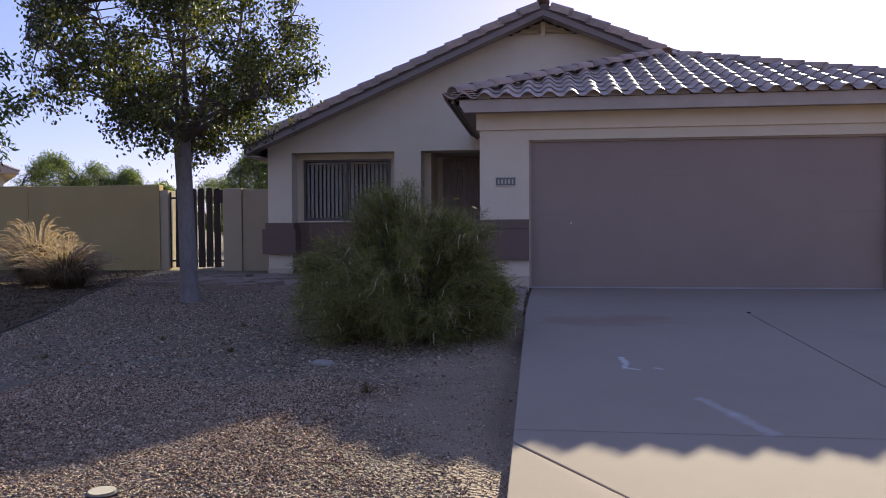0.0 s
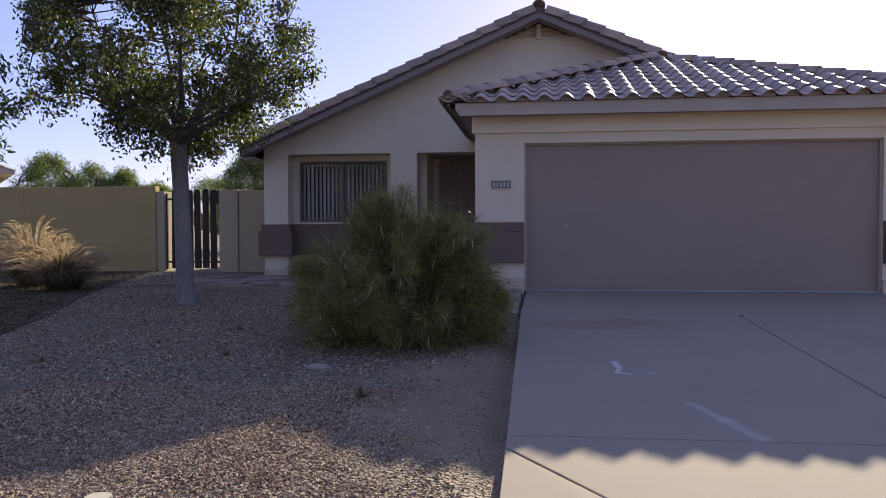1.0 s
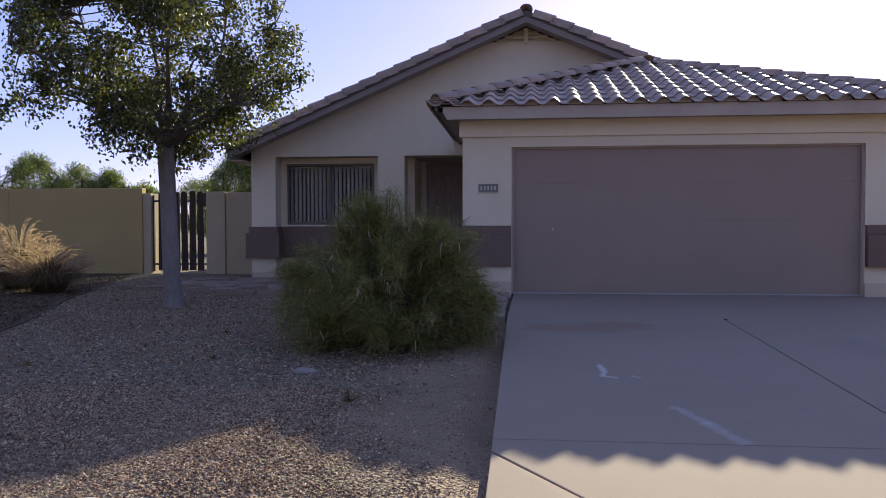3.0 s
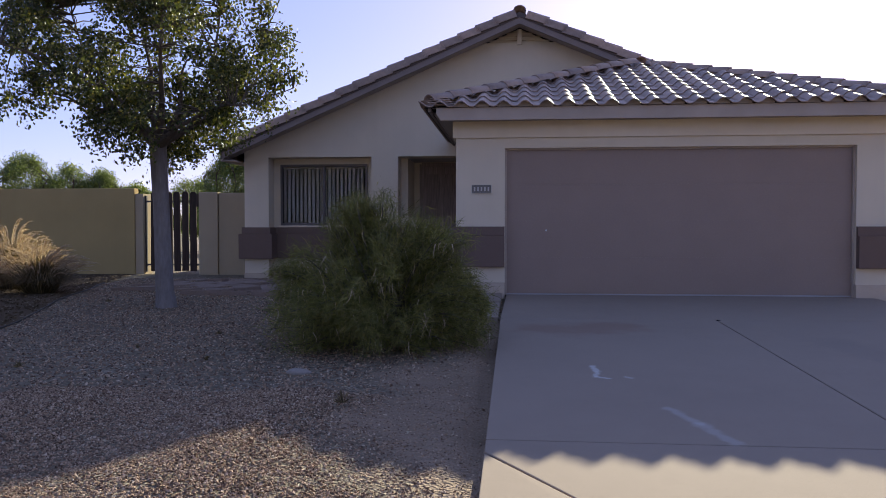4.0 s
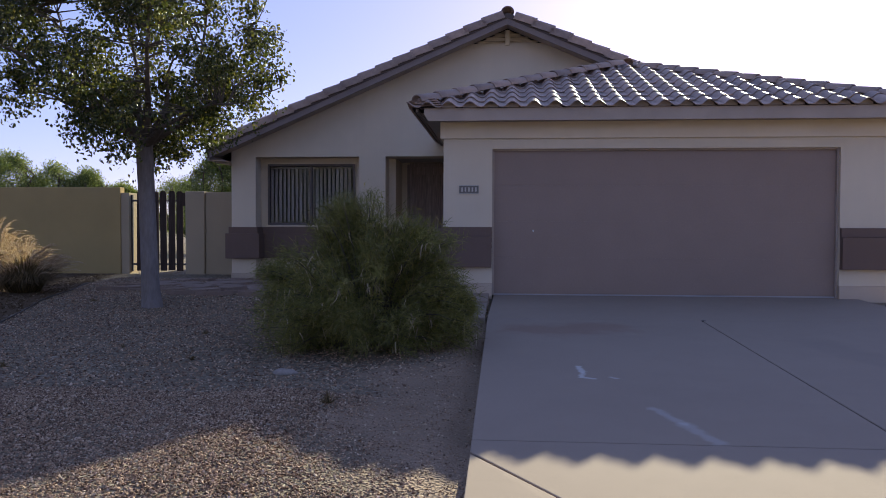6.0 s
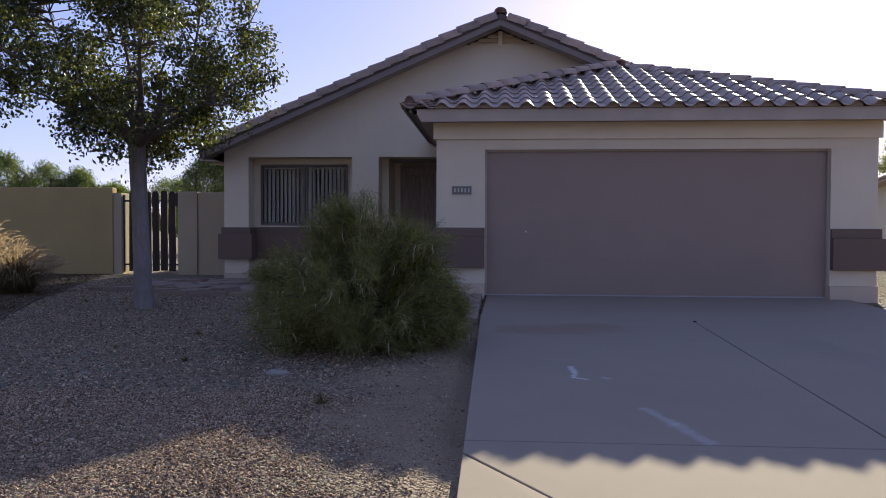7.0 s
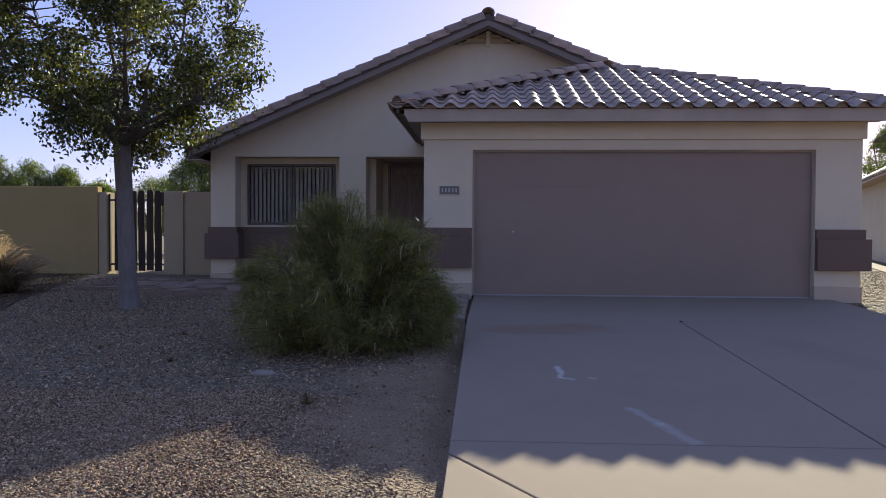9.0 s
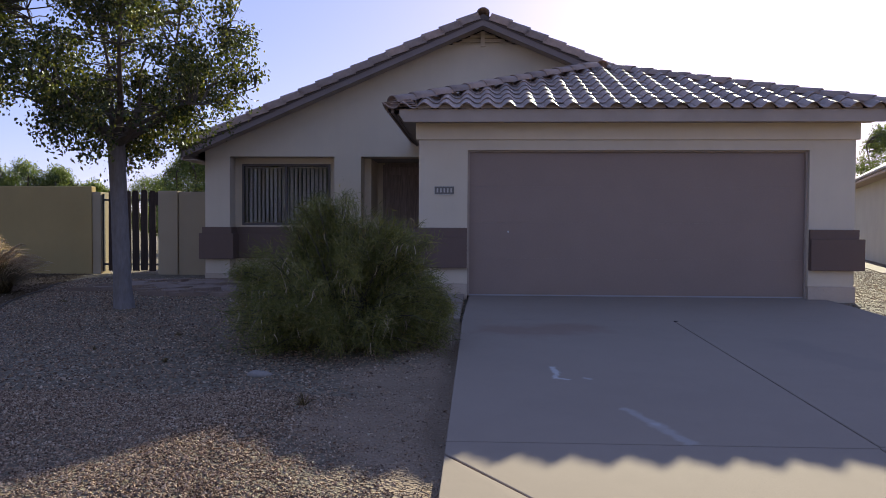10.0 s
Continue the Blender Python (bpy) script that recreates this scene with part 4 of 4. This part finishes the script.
def shrub():
    rng = random.Random(5)
    z = ground_z(BX, BY)
    root = thing("shrub", "dense olive needle-leaved shrub with dry seed pods", "shrub", (BX, BY, z - 0.02))
    stems = bmesh.new()
    lv, pods = Leaves(), Leaves()
    lobes = [(rng.uniform(0, 2 * math.pi), rng.random() ** 0.55, rng.uniform(0.72, 1.12)) for k in range(46)]
    for i in range(560):
        la, lq, lobe = lobes[i % 46]
        # outward reach and height of this stem
        a = la + rng.gauss(0, 0.16)
        q = min(1.0, abs(lq + rng.gauss(0, 0.07)))
        reach = 1.08 * q * (1 + 0.1 * noise.noise((math.cos(a) * 2, math.sin(a) * 2, 3)))
        top = (1.36 + 0.25 * noise.noise((math.cos(a) * q * 2.2, math.sin(a) * q * 2.2, 8))) * math.sqrt(max(0.03, 1 - (q * 0.93) ** 2.6)) * lobe * rng.uniform(0.5 if q > 0.6 else 0.75, 1.05)
        if i % 3 == 0:
            reach, top = rng.uniform(0.75, 1.14), rng.uniform(0.02, 0.5)
        tip = Vector((reach * math.cos(a), reach * 0.9 * math.sin(a), max(0.05, top)))
        if i % 14 == 1:
            tip = Vector((-0.2 + rng.gauss(0, 0.14), rng.gauss(0, 0.15), rng.uniform(1.15, 1.5)))
        elif i % 14 == 2:
            tip = Vector((0.5 + rng.gauss(0, 0.2), rng.gauss(0, 0.2), rng.uniform(0.95, 1.25)))
        elif i % 28 == 3:
            tip = Vector((-1.05 + rng.gauss(0, 0.08), 0.25 + rng.gauss(0, 0.12), rng.uniform(0.62, 0.8)))
        base = Vector((0.25 * q * math.cos(a), 0.25 * q * math.sin(a), 0.0))
        mid = base.lerp(tip, 0.5) + Vector((0, 0, 0.25 * tip.z + 0.28 * q))
        path = [base.lerp(mid, t).lerp(mid.lerp(tip, t), t) for t in (0, 0.2, 0.4, 0.6, 0.8, 1.0)]
        tube(stems, path, [0.010, 0.009, 0.008, 0.006, 0.004, 0.002], 4, False)
        for k in range(165):
            t = rng.uniform(0.28, 1.0) ** 0.8
            j = min(4, int(t * 5))
            p = path[j].lerp(path[j + 1], t * 5 - j) + rvec(rng) * 0.13 * rng.random()
            d = (rvec(rng) * 1.3 + (path[j + 1] - path[j]).normalized() * 0.7 + Vector((0, 0, 0.2))).normalized()
            ln = rng.uniform(0.07, 0.14)
            s = d.cross(rvec(rng)).normalized()
            lv.strip([p, p + d * ln * 0.5, p + d * ln + Vector((0, 0, -0.02))], 0.003, s)
        if rng.random() < 0.9:
            for k in range(rng.choice((1, 1, 2, 3))):
                t = rng.uniform(0.55, 0.98)
                j = min(4, int(t * 5))
                p = path[j].lerp(path[j + 1], t * 5 - j) + rvec(rng) * 0.06
                d = (Vector((0, 0, -1)) + rvec(rng) * 0.45).normalized()
                c = rvec(rng) * 0.02
                ln = rng.uniform(0.08, 0.16)
                pods.strip([p, p + d * ln * 0.33 + c * 0.7, p + d * ln * 0.66 + c * 0.8, p + d * ln], 0.0065, d.cross(rvec(rng)).normalized())
    part("stem_growth", stems, TWIG, root, kind="stuff")
    place("foliage", lv.mesh("foliage"), NEEDLE, root, kind="stuff")
    place("seed_pod_growth", pods.mesh("seed_pod_growth"), POD, root, "dry pale seed pods", kind="stuff")


shrub()


def fountain_grass(x, y, size, spread, seed, label):
    rng = random.Random(seed)
    root = thing("fountain_grass", label, "ornamental grass", (x, y, ground_z(x, y) - 0.01), "fountain grass clumps")
    bl, pl = Leaves(), Leaves()
    for i in range(2600):
        a = rng.uniform(0, 2 * math.pi)
        q = rng.random() ** 0.6
        out = q * spread
        h = size * rng.uniform(0.3, 0.68) * (1 - 0.45 * q)
        o = Vector((math.cos(a), math.sin(a), 0))
        b = o * 0.45 * spread * q * rng.uniform(0.6, 1.0)
        drop = h * rng.uniform(0.45, 0.9)
        pts = [b, b + o * out * 0.25 + Vector((0, 0, h * 0.7)), b + o * out * 0.6 + Vector((0, 0, h)), b + o * out + Vector((0, 0, drop))]
        bl.strip(pts, 0.005, Vector((-o.y, o.x, 0)))
    for i in range(170):
        a = rng.uniform(0, 2 * math.pi)
        q = rng.random() ** 0.6
        out = q * spread * 0.8
        h = size * rng.uniform(0.62, 1.0) * (1 - 0.4 * q * q)
        o = Vector((math.cos(a), math.sin(a), 0))
        b = o * 0.2 * q
        p0 = b + o * out * 0.55 + Vector((0, 0, h * 0.62))
        p1 = b + o * out * 0.85 + Vector((0, 0, h * 0.95))
        p2 = b + o * (out * 1.3 + 0.13) + Vector((0, 0, h * (1.0 - 0.2 * q)))
        bl.strip([b, b.lerp(p0, 0.5) + Vector((0, 0, 0.08)), p0], 0.003, Vector((-o.y, o.x, 0)))
        for k in range(80):
            t = k / 80
            c = p0.lerp(p1, t).lerp(p1.lerp(p2, t), t)
            d = (rvec(rng) + (p2 - p0).normalized() * 2.2).normalized()
            w = 0.036 * math.sin(math.pi * (0.15 + 0.8 * t)) + 0.006
            pl.leaf(c, d, rvec(rng), w, 0.0055, 0)
    place("blades", bl.mesh("blades"), BLADE, root, kind="stuff")
    place("plumes", pl.mesh("plumes"), PLUME, root, "pale feathery seed plumes", kind="stuff")


fountain_grass(-7.36, 0.35, 0.95, 0.55, 3, "tan fountain grass clump with pale feathery plumes")
fountain_grass(-8.3, 1.0, 1.25, 0.6, 4, "tan fountain grass clump with pale feathery plumes")

# ---- far things ----
def far_tree(x, y, r, h, z0, seed, leaf=None, clumps=220, name="desert_tree", label="green feathery desert tree beyond the wall", ll=0.12, lw=0.02, gap=-0.15):
    limbs = []
    rng = random.Random(seed)
    for i in range(7):
        a = i * 0.9 + rng.uniform(-0.3, 0.3)
        limbs.append([(0.35 * r * math.cos(a), 0.35 * r * math.sin(a), z0 + 0.3 * (h - z0)), (0.7 * r * math.cos(a), 0.7 * r * math.sin(a), z0 + (h - z0) * rng.uniform(0.5, 0.85))])
    tree(name, label, (x, y, -0.05), max(0.6, z0), 0.16, limbs, lerp_table([(z0, 0.75 * r), (z0 + 0.35 * (h - z0), r), (z0 + 0.7 * (h - z0), 0.72 * r), (h, 0.15 * r)]), z0, h, int(clumps * 1.5), 80, ll, lw, leaf or LEAF_FAR, TWIG, seed, (0, 0), 0.42, -0.3, gap)


far_tree(-20.0, 19.0, 1.8, 3.9, 0.9, 21)
far_tree(-18.5, 19.6, 1.5, 3.5, 0.9, 22)
far_tree(-17.4, 20.2, 1.4, 3.25, 0.8, 25)
far_tree(-16.5, 21.5, 1.1, 2.75, 0.8, 23, LEAF_PALE)
far_tree(-13.6, 22.0, 1.0, 3.1, 0.8, 29, LEAF_PALE, 120)
far_tree(-11.6, 19.5, 1.3, 3.9, 0.9, 24)
far_tree(-10.0, 20.0, 1.9, 4.5, 0.9, 26)
far_tree(-18.0, 30.0, 1.8, 3.6, 0.9, 27, LEAF_PALE, 100)
far_tree(21.3, 30.0, 1.9, 6.4, 2.0, 28, None, 110, "broadleaf_tree", "dark green tree behind the neighbouring house", 0.14, 0.03)
tree("broadleaf_tree", "dark green broad-leaved tree beside the planting strip", (-7.32, -3.0, ground_z(-7.32, -3.0)), 1.5, 0.07,
     [[(0.5, 0.1, 2.0), (1.1, 0.0, 2.3)], [(0.4, -0.2, 2.4), (0.9, 0.1, 3.0)], [(-0.3, 0.3, 2.4), (-0.6, 0.5, 3.2)], [(-0.3, -0.4, 2.3), (-0.5, -0.7, 3.0)]],
     lerp_table([(1.4, 1.1), (2.0, 1.5), (2.8, 1.45), (3.7, 0.9)]), 1.4, 3.7, 230, 60, 0.11, 0.017, LEAF_DARK, TWIG, 31, (0, 0), 0.2, 0.3, -0.15)

# far street lamp
lamp = thing("street_lamp", "distant grey street lamp with a curved arm", "street lamp", (-27.1, 42.0, -0.05))
bm = bmesh.new()
tube(bm, [(0, 0, 0), (0, 0, 3.9)], [0.08, 0.06], 8)
part("pole", bm, METAL, lamp)
bm = bmesh.new()
tube(bm, [(0, 0, 3.9), (0.06, 0, 4.1), (0.2, 0, 4.25), (0.45, 0, 4.3)], [0.05, 0.045, 0.04, 0.04], 6)
part("arm", bm, METAL, lamp)
part("lamp_head", boxes((0.4, 0.75, -0.13, 0.13, 4.24, 4.35), bevel=0.03), METAL, lamp)


def neighbour(at, turn, w, d, wall_h, rise, label):
    root = thing("neighbouring_house", label, "house", at)
    root.rotation_euler = (0, 0, radians(turn))
    part("wall", boxes((0, w, 0, d, -0.2, wall_h)), NEIGHWALL, root)
    eb = 0.45
    bm = bmesh.new()
    prism = [(-eb, wall_h - 0.05), (w / 2, wall_h + rise), (w + eb, wall_h - 0.05), (w + eb, wall_h - 0.12), (-eb, wall_h - 0.12)]
    prism_xz(bm, prism, -eb, d + eb)
    rf = part("roof", bm, FASCIA, root, "pale tile roof")
    jt = ([], [])
    for sg in (0, 1):
        e = Vector((-eb if sg == 0 else w + eb, -eb if sg else d + eb, wall_h - 0.04))
        top = Vector((w / 2, e.y, wall_h + rise + 0.01))
        hh = (top - e).length
        lay_tiles(None, e, Vector((0, 1, 0)) if sg else Vector((0, -1, 0)), (top - e).normalized(), d + 2 * eb, hh, lambda a, b: b < hh - 0.1 and 0 < a < d + 2 * eb, (), jt)
    place("slope_tiles", raw_mesh("slope_tiles", *jt), NEIGH_TILE, rf, kind="stuff")
    return root


nh = neighbour((11.75, 10.3, -0.05), -18.7, 10, 16, 2.78, 2.9, "cream stucco neighbouring house with pale tile roof")
part("window", boxes((-0.02, 0.0, 1.2, 2.0, 0.9, 2.0)), GROOVE, nh, "dark side window")
part("path", boxes((-0.95, -0.45, -3, 14, -0.05, 0.02)), CONCRETE, nh, "pale concrete side path")
neighbour((-24.7, 8.9, -0.05), 40, 8, 12, 3.0, 1.7, "tan neighbouring house with brown tile roof")

# across the street, behind the viewer: unseen house, added as a pale reflection in the window
neighbour((-10.8, -50.0, -0.5), 0, 15, 12, 2.75, 1.7, "unseen cream house across the street, added for the window reflection")
# unseen trees, added so that the window mirrors dark leaves instead of sky
for k, (x, y, h) in enumerate(((-11.5, -33.0, 5.8), (-15.5, -35.0, 6.4), (-20.0, -36.0, 5.6))):
    far_tree(x, y, 2.8, h, 0.2, 51 + k, LEAF_DARK, 260, "broadleaf_tree", "unseen dark green tree across the street, added to darken the window reflection", 0.22, 0.06, -0.4)

# ---- loose things on the ground ----
edge = thing("landscape_edging", "thin black landscape edging strip", "edging")
bm = bmesh.new()
pp = [(border_x(y) + 0.03 * math.sin(y * 2.1), y) for y in np.arange(-5.6, 2.6, 0.25)]
for (xa, ya), (xb, yb) in zip(pp, pp[1:]):
    za, zb = ground_z(xa, ya), ground_z(xb, yb)
    v = [bm.verts.new(q) for q in ((xa - 0.006, ya, za - 0.05), (xa + 0.006, ya, za - 0.05), (xa + 0.006, ya, za + 0.02), (xa - 0.006, ya, za + 0.02),
                                   (xb - 0.006, yb, zb - 0.05), (xb + 0.006, yb, zb - 0.05), (xb + 0.006, yb, zb + 0.02), (xb - 0.006, yb, zb + 0.02))]
    for f in ((0, 1, 5, 4), (1, 2, 6, 5), (2, 3, 7, 6), (3, 0, 4, 7)):
        bm.faces.new([v[i] for i in f])
part("strip", bm, EDGING, edge)


def rock(rng, sx, sy, sz, sub=2):
    bm = bmesh.new()
    bmesh.ops.create_icosphere(bm, subdivisions=sub, radius=1)
    o = rvec(rng) * 10
    for v in bm.verts:
        k = 1 + 0.28 * noise.noise(v.co * 1.3 + o) + 0.1 * noise.noise(v.co * 4 + o)
        v.co = Vector((v.co.x * sx, v.co.y * sy, max(v.co.z, -0.4) * sz)) * k
    for f in bm.faces:
        f.smooth = True
    return bm


rng = random.Random(77)
fieldstone = tagged(new("fieldstone", mesh_of(rock(rng, 0.10, 0.06, 0.036), "fieldstone")), "flat grey-brown stone half sunk in soil", "stone")
fieldstone.data.materials.append(ROCK)
fieldstone.location = (-1.62, -5.08, ground_z(-1.62, -5.08) + 0.012)
cap = thing("irrigation_cap", "round tan plastic irrigation cap in gravel", "irrigation cap", (-1.80, -8.0, ground_z(-1.80, -8.0) - 0.004))
part("rim", disc(bmesh.new(), 0, 0, -0.05, 0.022, 0.075, 0.07, 24), DARKMETAL, cap)
part("lid", disc(bmesh.new(), 0, 0, 0.0, 0.032, 0.062, 0.058, 24), CAPMAT, cap)

# flagstones of the stepping path
flagpath = thing("flagstone_path", "irregular brown flagstones before the window", "path", kind="structure")
rng = random.Random(9)
spots = [(-6.3 + 0.52 * c + 0.26 * (k % 2), 0.2 + 0.42 * k) for k in range(8) for c in range(8)]
for gx, gy in spots:
    x, y = gx + rng.uniform(-0.07, 0.07), gy + rng.uniform(-0.06, 0.06)
    if (y < 0.9 and x < -5) or x > -2.75:
        continue
    n = rng.randint(5, 7)
    r = rng.uniform(0.19, 0.28)
    poly = [(x + r * 1.25 * math.cos(2 * math.pi * k / n) * rng.uniform(0.75, 1.1), y + r * 0.8 * math.sin(2 * math.pi * k / n) * rng.uniform(0.75, 1.1)) for k in range(n)]
    zt, tilt = ground_z(x, y) + rng.uniform(0.015, 0.06), rng.uniform(-0.08, 0.12)
    bm = prism_xy(bmesh.new(), poly, lambda a, b: zt + 0.04 * (a - x) - tilt * (b - y), 0.1)
    bmesh.ops.bevel(bm, geom=[e for e in bm.edges if e.calc_face_angle(0) > 0.5], offset=0.008, segments=1, profile=0.5, affect='EDGES')
    part("flagstone", bm, FLAG, flagpath)


def weed(x, y, s, seed):
    rng = random.Random(seed)
    lv = Leaves()
    for i in range(40):
        d = (rvec(rng) + Vector((0, 0, 0.9))).normalized()
        p = Vector((0, 0, 0)) + d * s * rng.uniform(0, 0.3)
        lv.strip([p, p + d * s * 0.6, p + d * s + Vector((0, 0, -0.2 * s))], 0.004, d.cross(rvec(rng)).normalized())
    ob = place("weed", lv.mesh("weed"), BLADE)
    ob.location = (x, y, ground_z(x, y) - 0.005)
    tagged(ob, "small dry dark weed in soil", "weed", "weeds")


for i, (x, y, s) in enumerate(((-1.0, -6.2, 0.10), (-2.6, -4.6, 0.05), (-3.5, -4.1, 0.05), (-4.1, -5.0, 0.06), (-3.0, -3.3, 0.05), (-5.6, -0.8, 0.06))):
    weed(x, y, s, 40 + i)

# scattered dry leaves and straw
rng = random.Random(15)
lt = Leaves()
for i in range(4200):
    if i % 2:
        x, y = rng.uniform(-7, -0.05), rng.uniform(-8.5, 2.5)
    else:
        x, y = rng.uniform(-9.5, -5.5), rng.uniform(-3, 5.0)
    z = ground_z(x, y) + 0.015
    d = rvec(rng)
    d.z *= 0.15
    d.normalize()
    if rng.random() < 0.12:
        lt.leaf(Vector((x, y, z + 0.01)), d, Vector((0, 0, 1)), rng.uniform(0.05, 0.14), 0.0025, 0)
    else:
        lt.leaf(Vector((x, y, z)), d, Vector((0.2, 0.1, 1)).normalized(), rng.uniform(0.015, 0.045), rng.uniform(0.005, 0.01), 0.5)
tagged(place("leaf_litter", lt.mesh("leaf_litter"), LITTER), "scattered dry leaves and straw on gravel", "litter", kind="stuff")


# ---- gravel ----
def pebbles(name, rng, count, area, rmin, rmax, fine, label, keep, mat=None):
    if fine:
        bm = bmesh.new()
        bmesh.ops.create_icosphere(bm, subdivisions=1, radius=1)
        bv = np.array([v.co[:] for v in bm.verts])
        bf = np.array([[v.index for v in f.verts] for f in bm.faces])
        bm.free()
    else:
        bv = np.array([(1, 0, 0), (-1, 0, 0), (0, 1, 0), (0, -1, 0), (0, 0, 1), (0, 0, -1)], float)
        bf = np.array([(0, 2, 4), (2, 1, 4), (1, 3, 4), (3, 0, 4), (2, 0, 5), (1, 2, 5), (3, 1, 5), (0, 3, 5)])
    vs, fs = [], []
    k = 0
    for i in range(count):
        x, y = rng.uniform(area[0], area[1]), rng.uniform(area[2], area[3])
        if not keep(x, y):
            continue
        r = rng.uniform(rmin, rmax) * (1.0 if rng.random() < 0.9 else 1.35)
        s = np.array((r * rng.uniform(0.9, 1.55), r * rng.uniform(0.65, 1.05), r * rng.uniform(0.4, 0.75)))
        m = np.array(Euler((rng.uniform(-0.9, 0.9), rng.uniform(-0.9, 0.9), rng.uniform(0, 6.28))).to_matrix())
        vs.append(((bv * (1 + 0.18 * np.random.rand(len(bv), 1))) * s) @ m.T + np.array((x, y, ground_z(x, y) + r * rng.uniform(0.05, 0.5))))
        fs.append(bf + k)
        k += len(bv)
    me = bpy.data.meshes.new(name)
    me.from_pydata(np.concatenate(vs).tolist(), [], np.concatenate(fs).tolist())
    if fine:
        me.polygons.foreach_set("use_smooth", [False] * len(me.polygons))
    tagged(place(name, me, mat or PEBBLE), label, "gravel", kind="stuff")


def on_gravel(x, y):
    return x > border_x(y) + 0.03 and random.random() > bare(x, y) * 0.965


pebbles("gravel", random.Random(1), 72000, (-3.6, -0.03, -8.7, -5.8), 0.004, 0.0088, False, "loose tan and grey gravel in the front yard", on_gravel)
pebbles("gravel", random.Random(2), 60000, (-7.6, -0.03, -5.8, 3.9), 0.006, 0.0125, False, "loose tan and grey gravel in the front yard", on_gravel)
pebbles("gravel", random.Random(3), 30000, (5.2, 10.5, -1.6, 9.0), 0.005, 0.011, False, "sunlit tan gravel beside the driveway", lambda x, y: x > 5.6 or y < -0.1)
pebbles("soil_grit", random.Random(4), 26000, (-2.4, -0.03, -8.8, -2.4), 0.002, 0.006, False, "fine grit and crumbs on the bare soil", lambda x, y: random.random() < bare(x, y) * 0.9)
pebbles("soil_crumbs", random.Random(5), 14000, (-10.5, -4.6, -5.5, 5.1), 0.006, 0.02, False, "dark crumbs of dry soil in the planting strip", lambda x, y: x < border_x(y) - 0.03, DIRT)
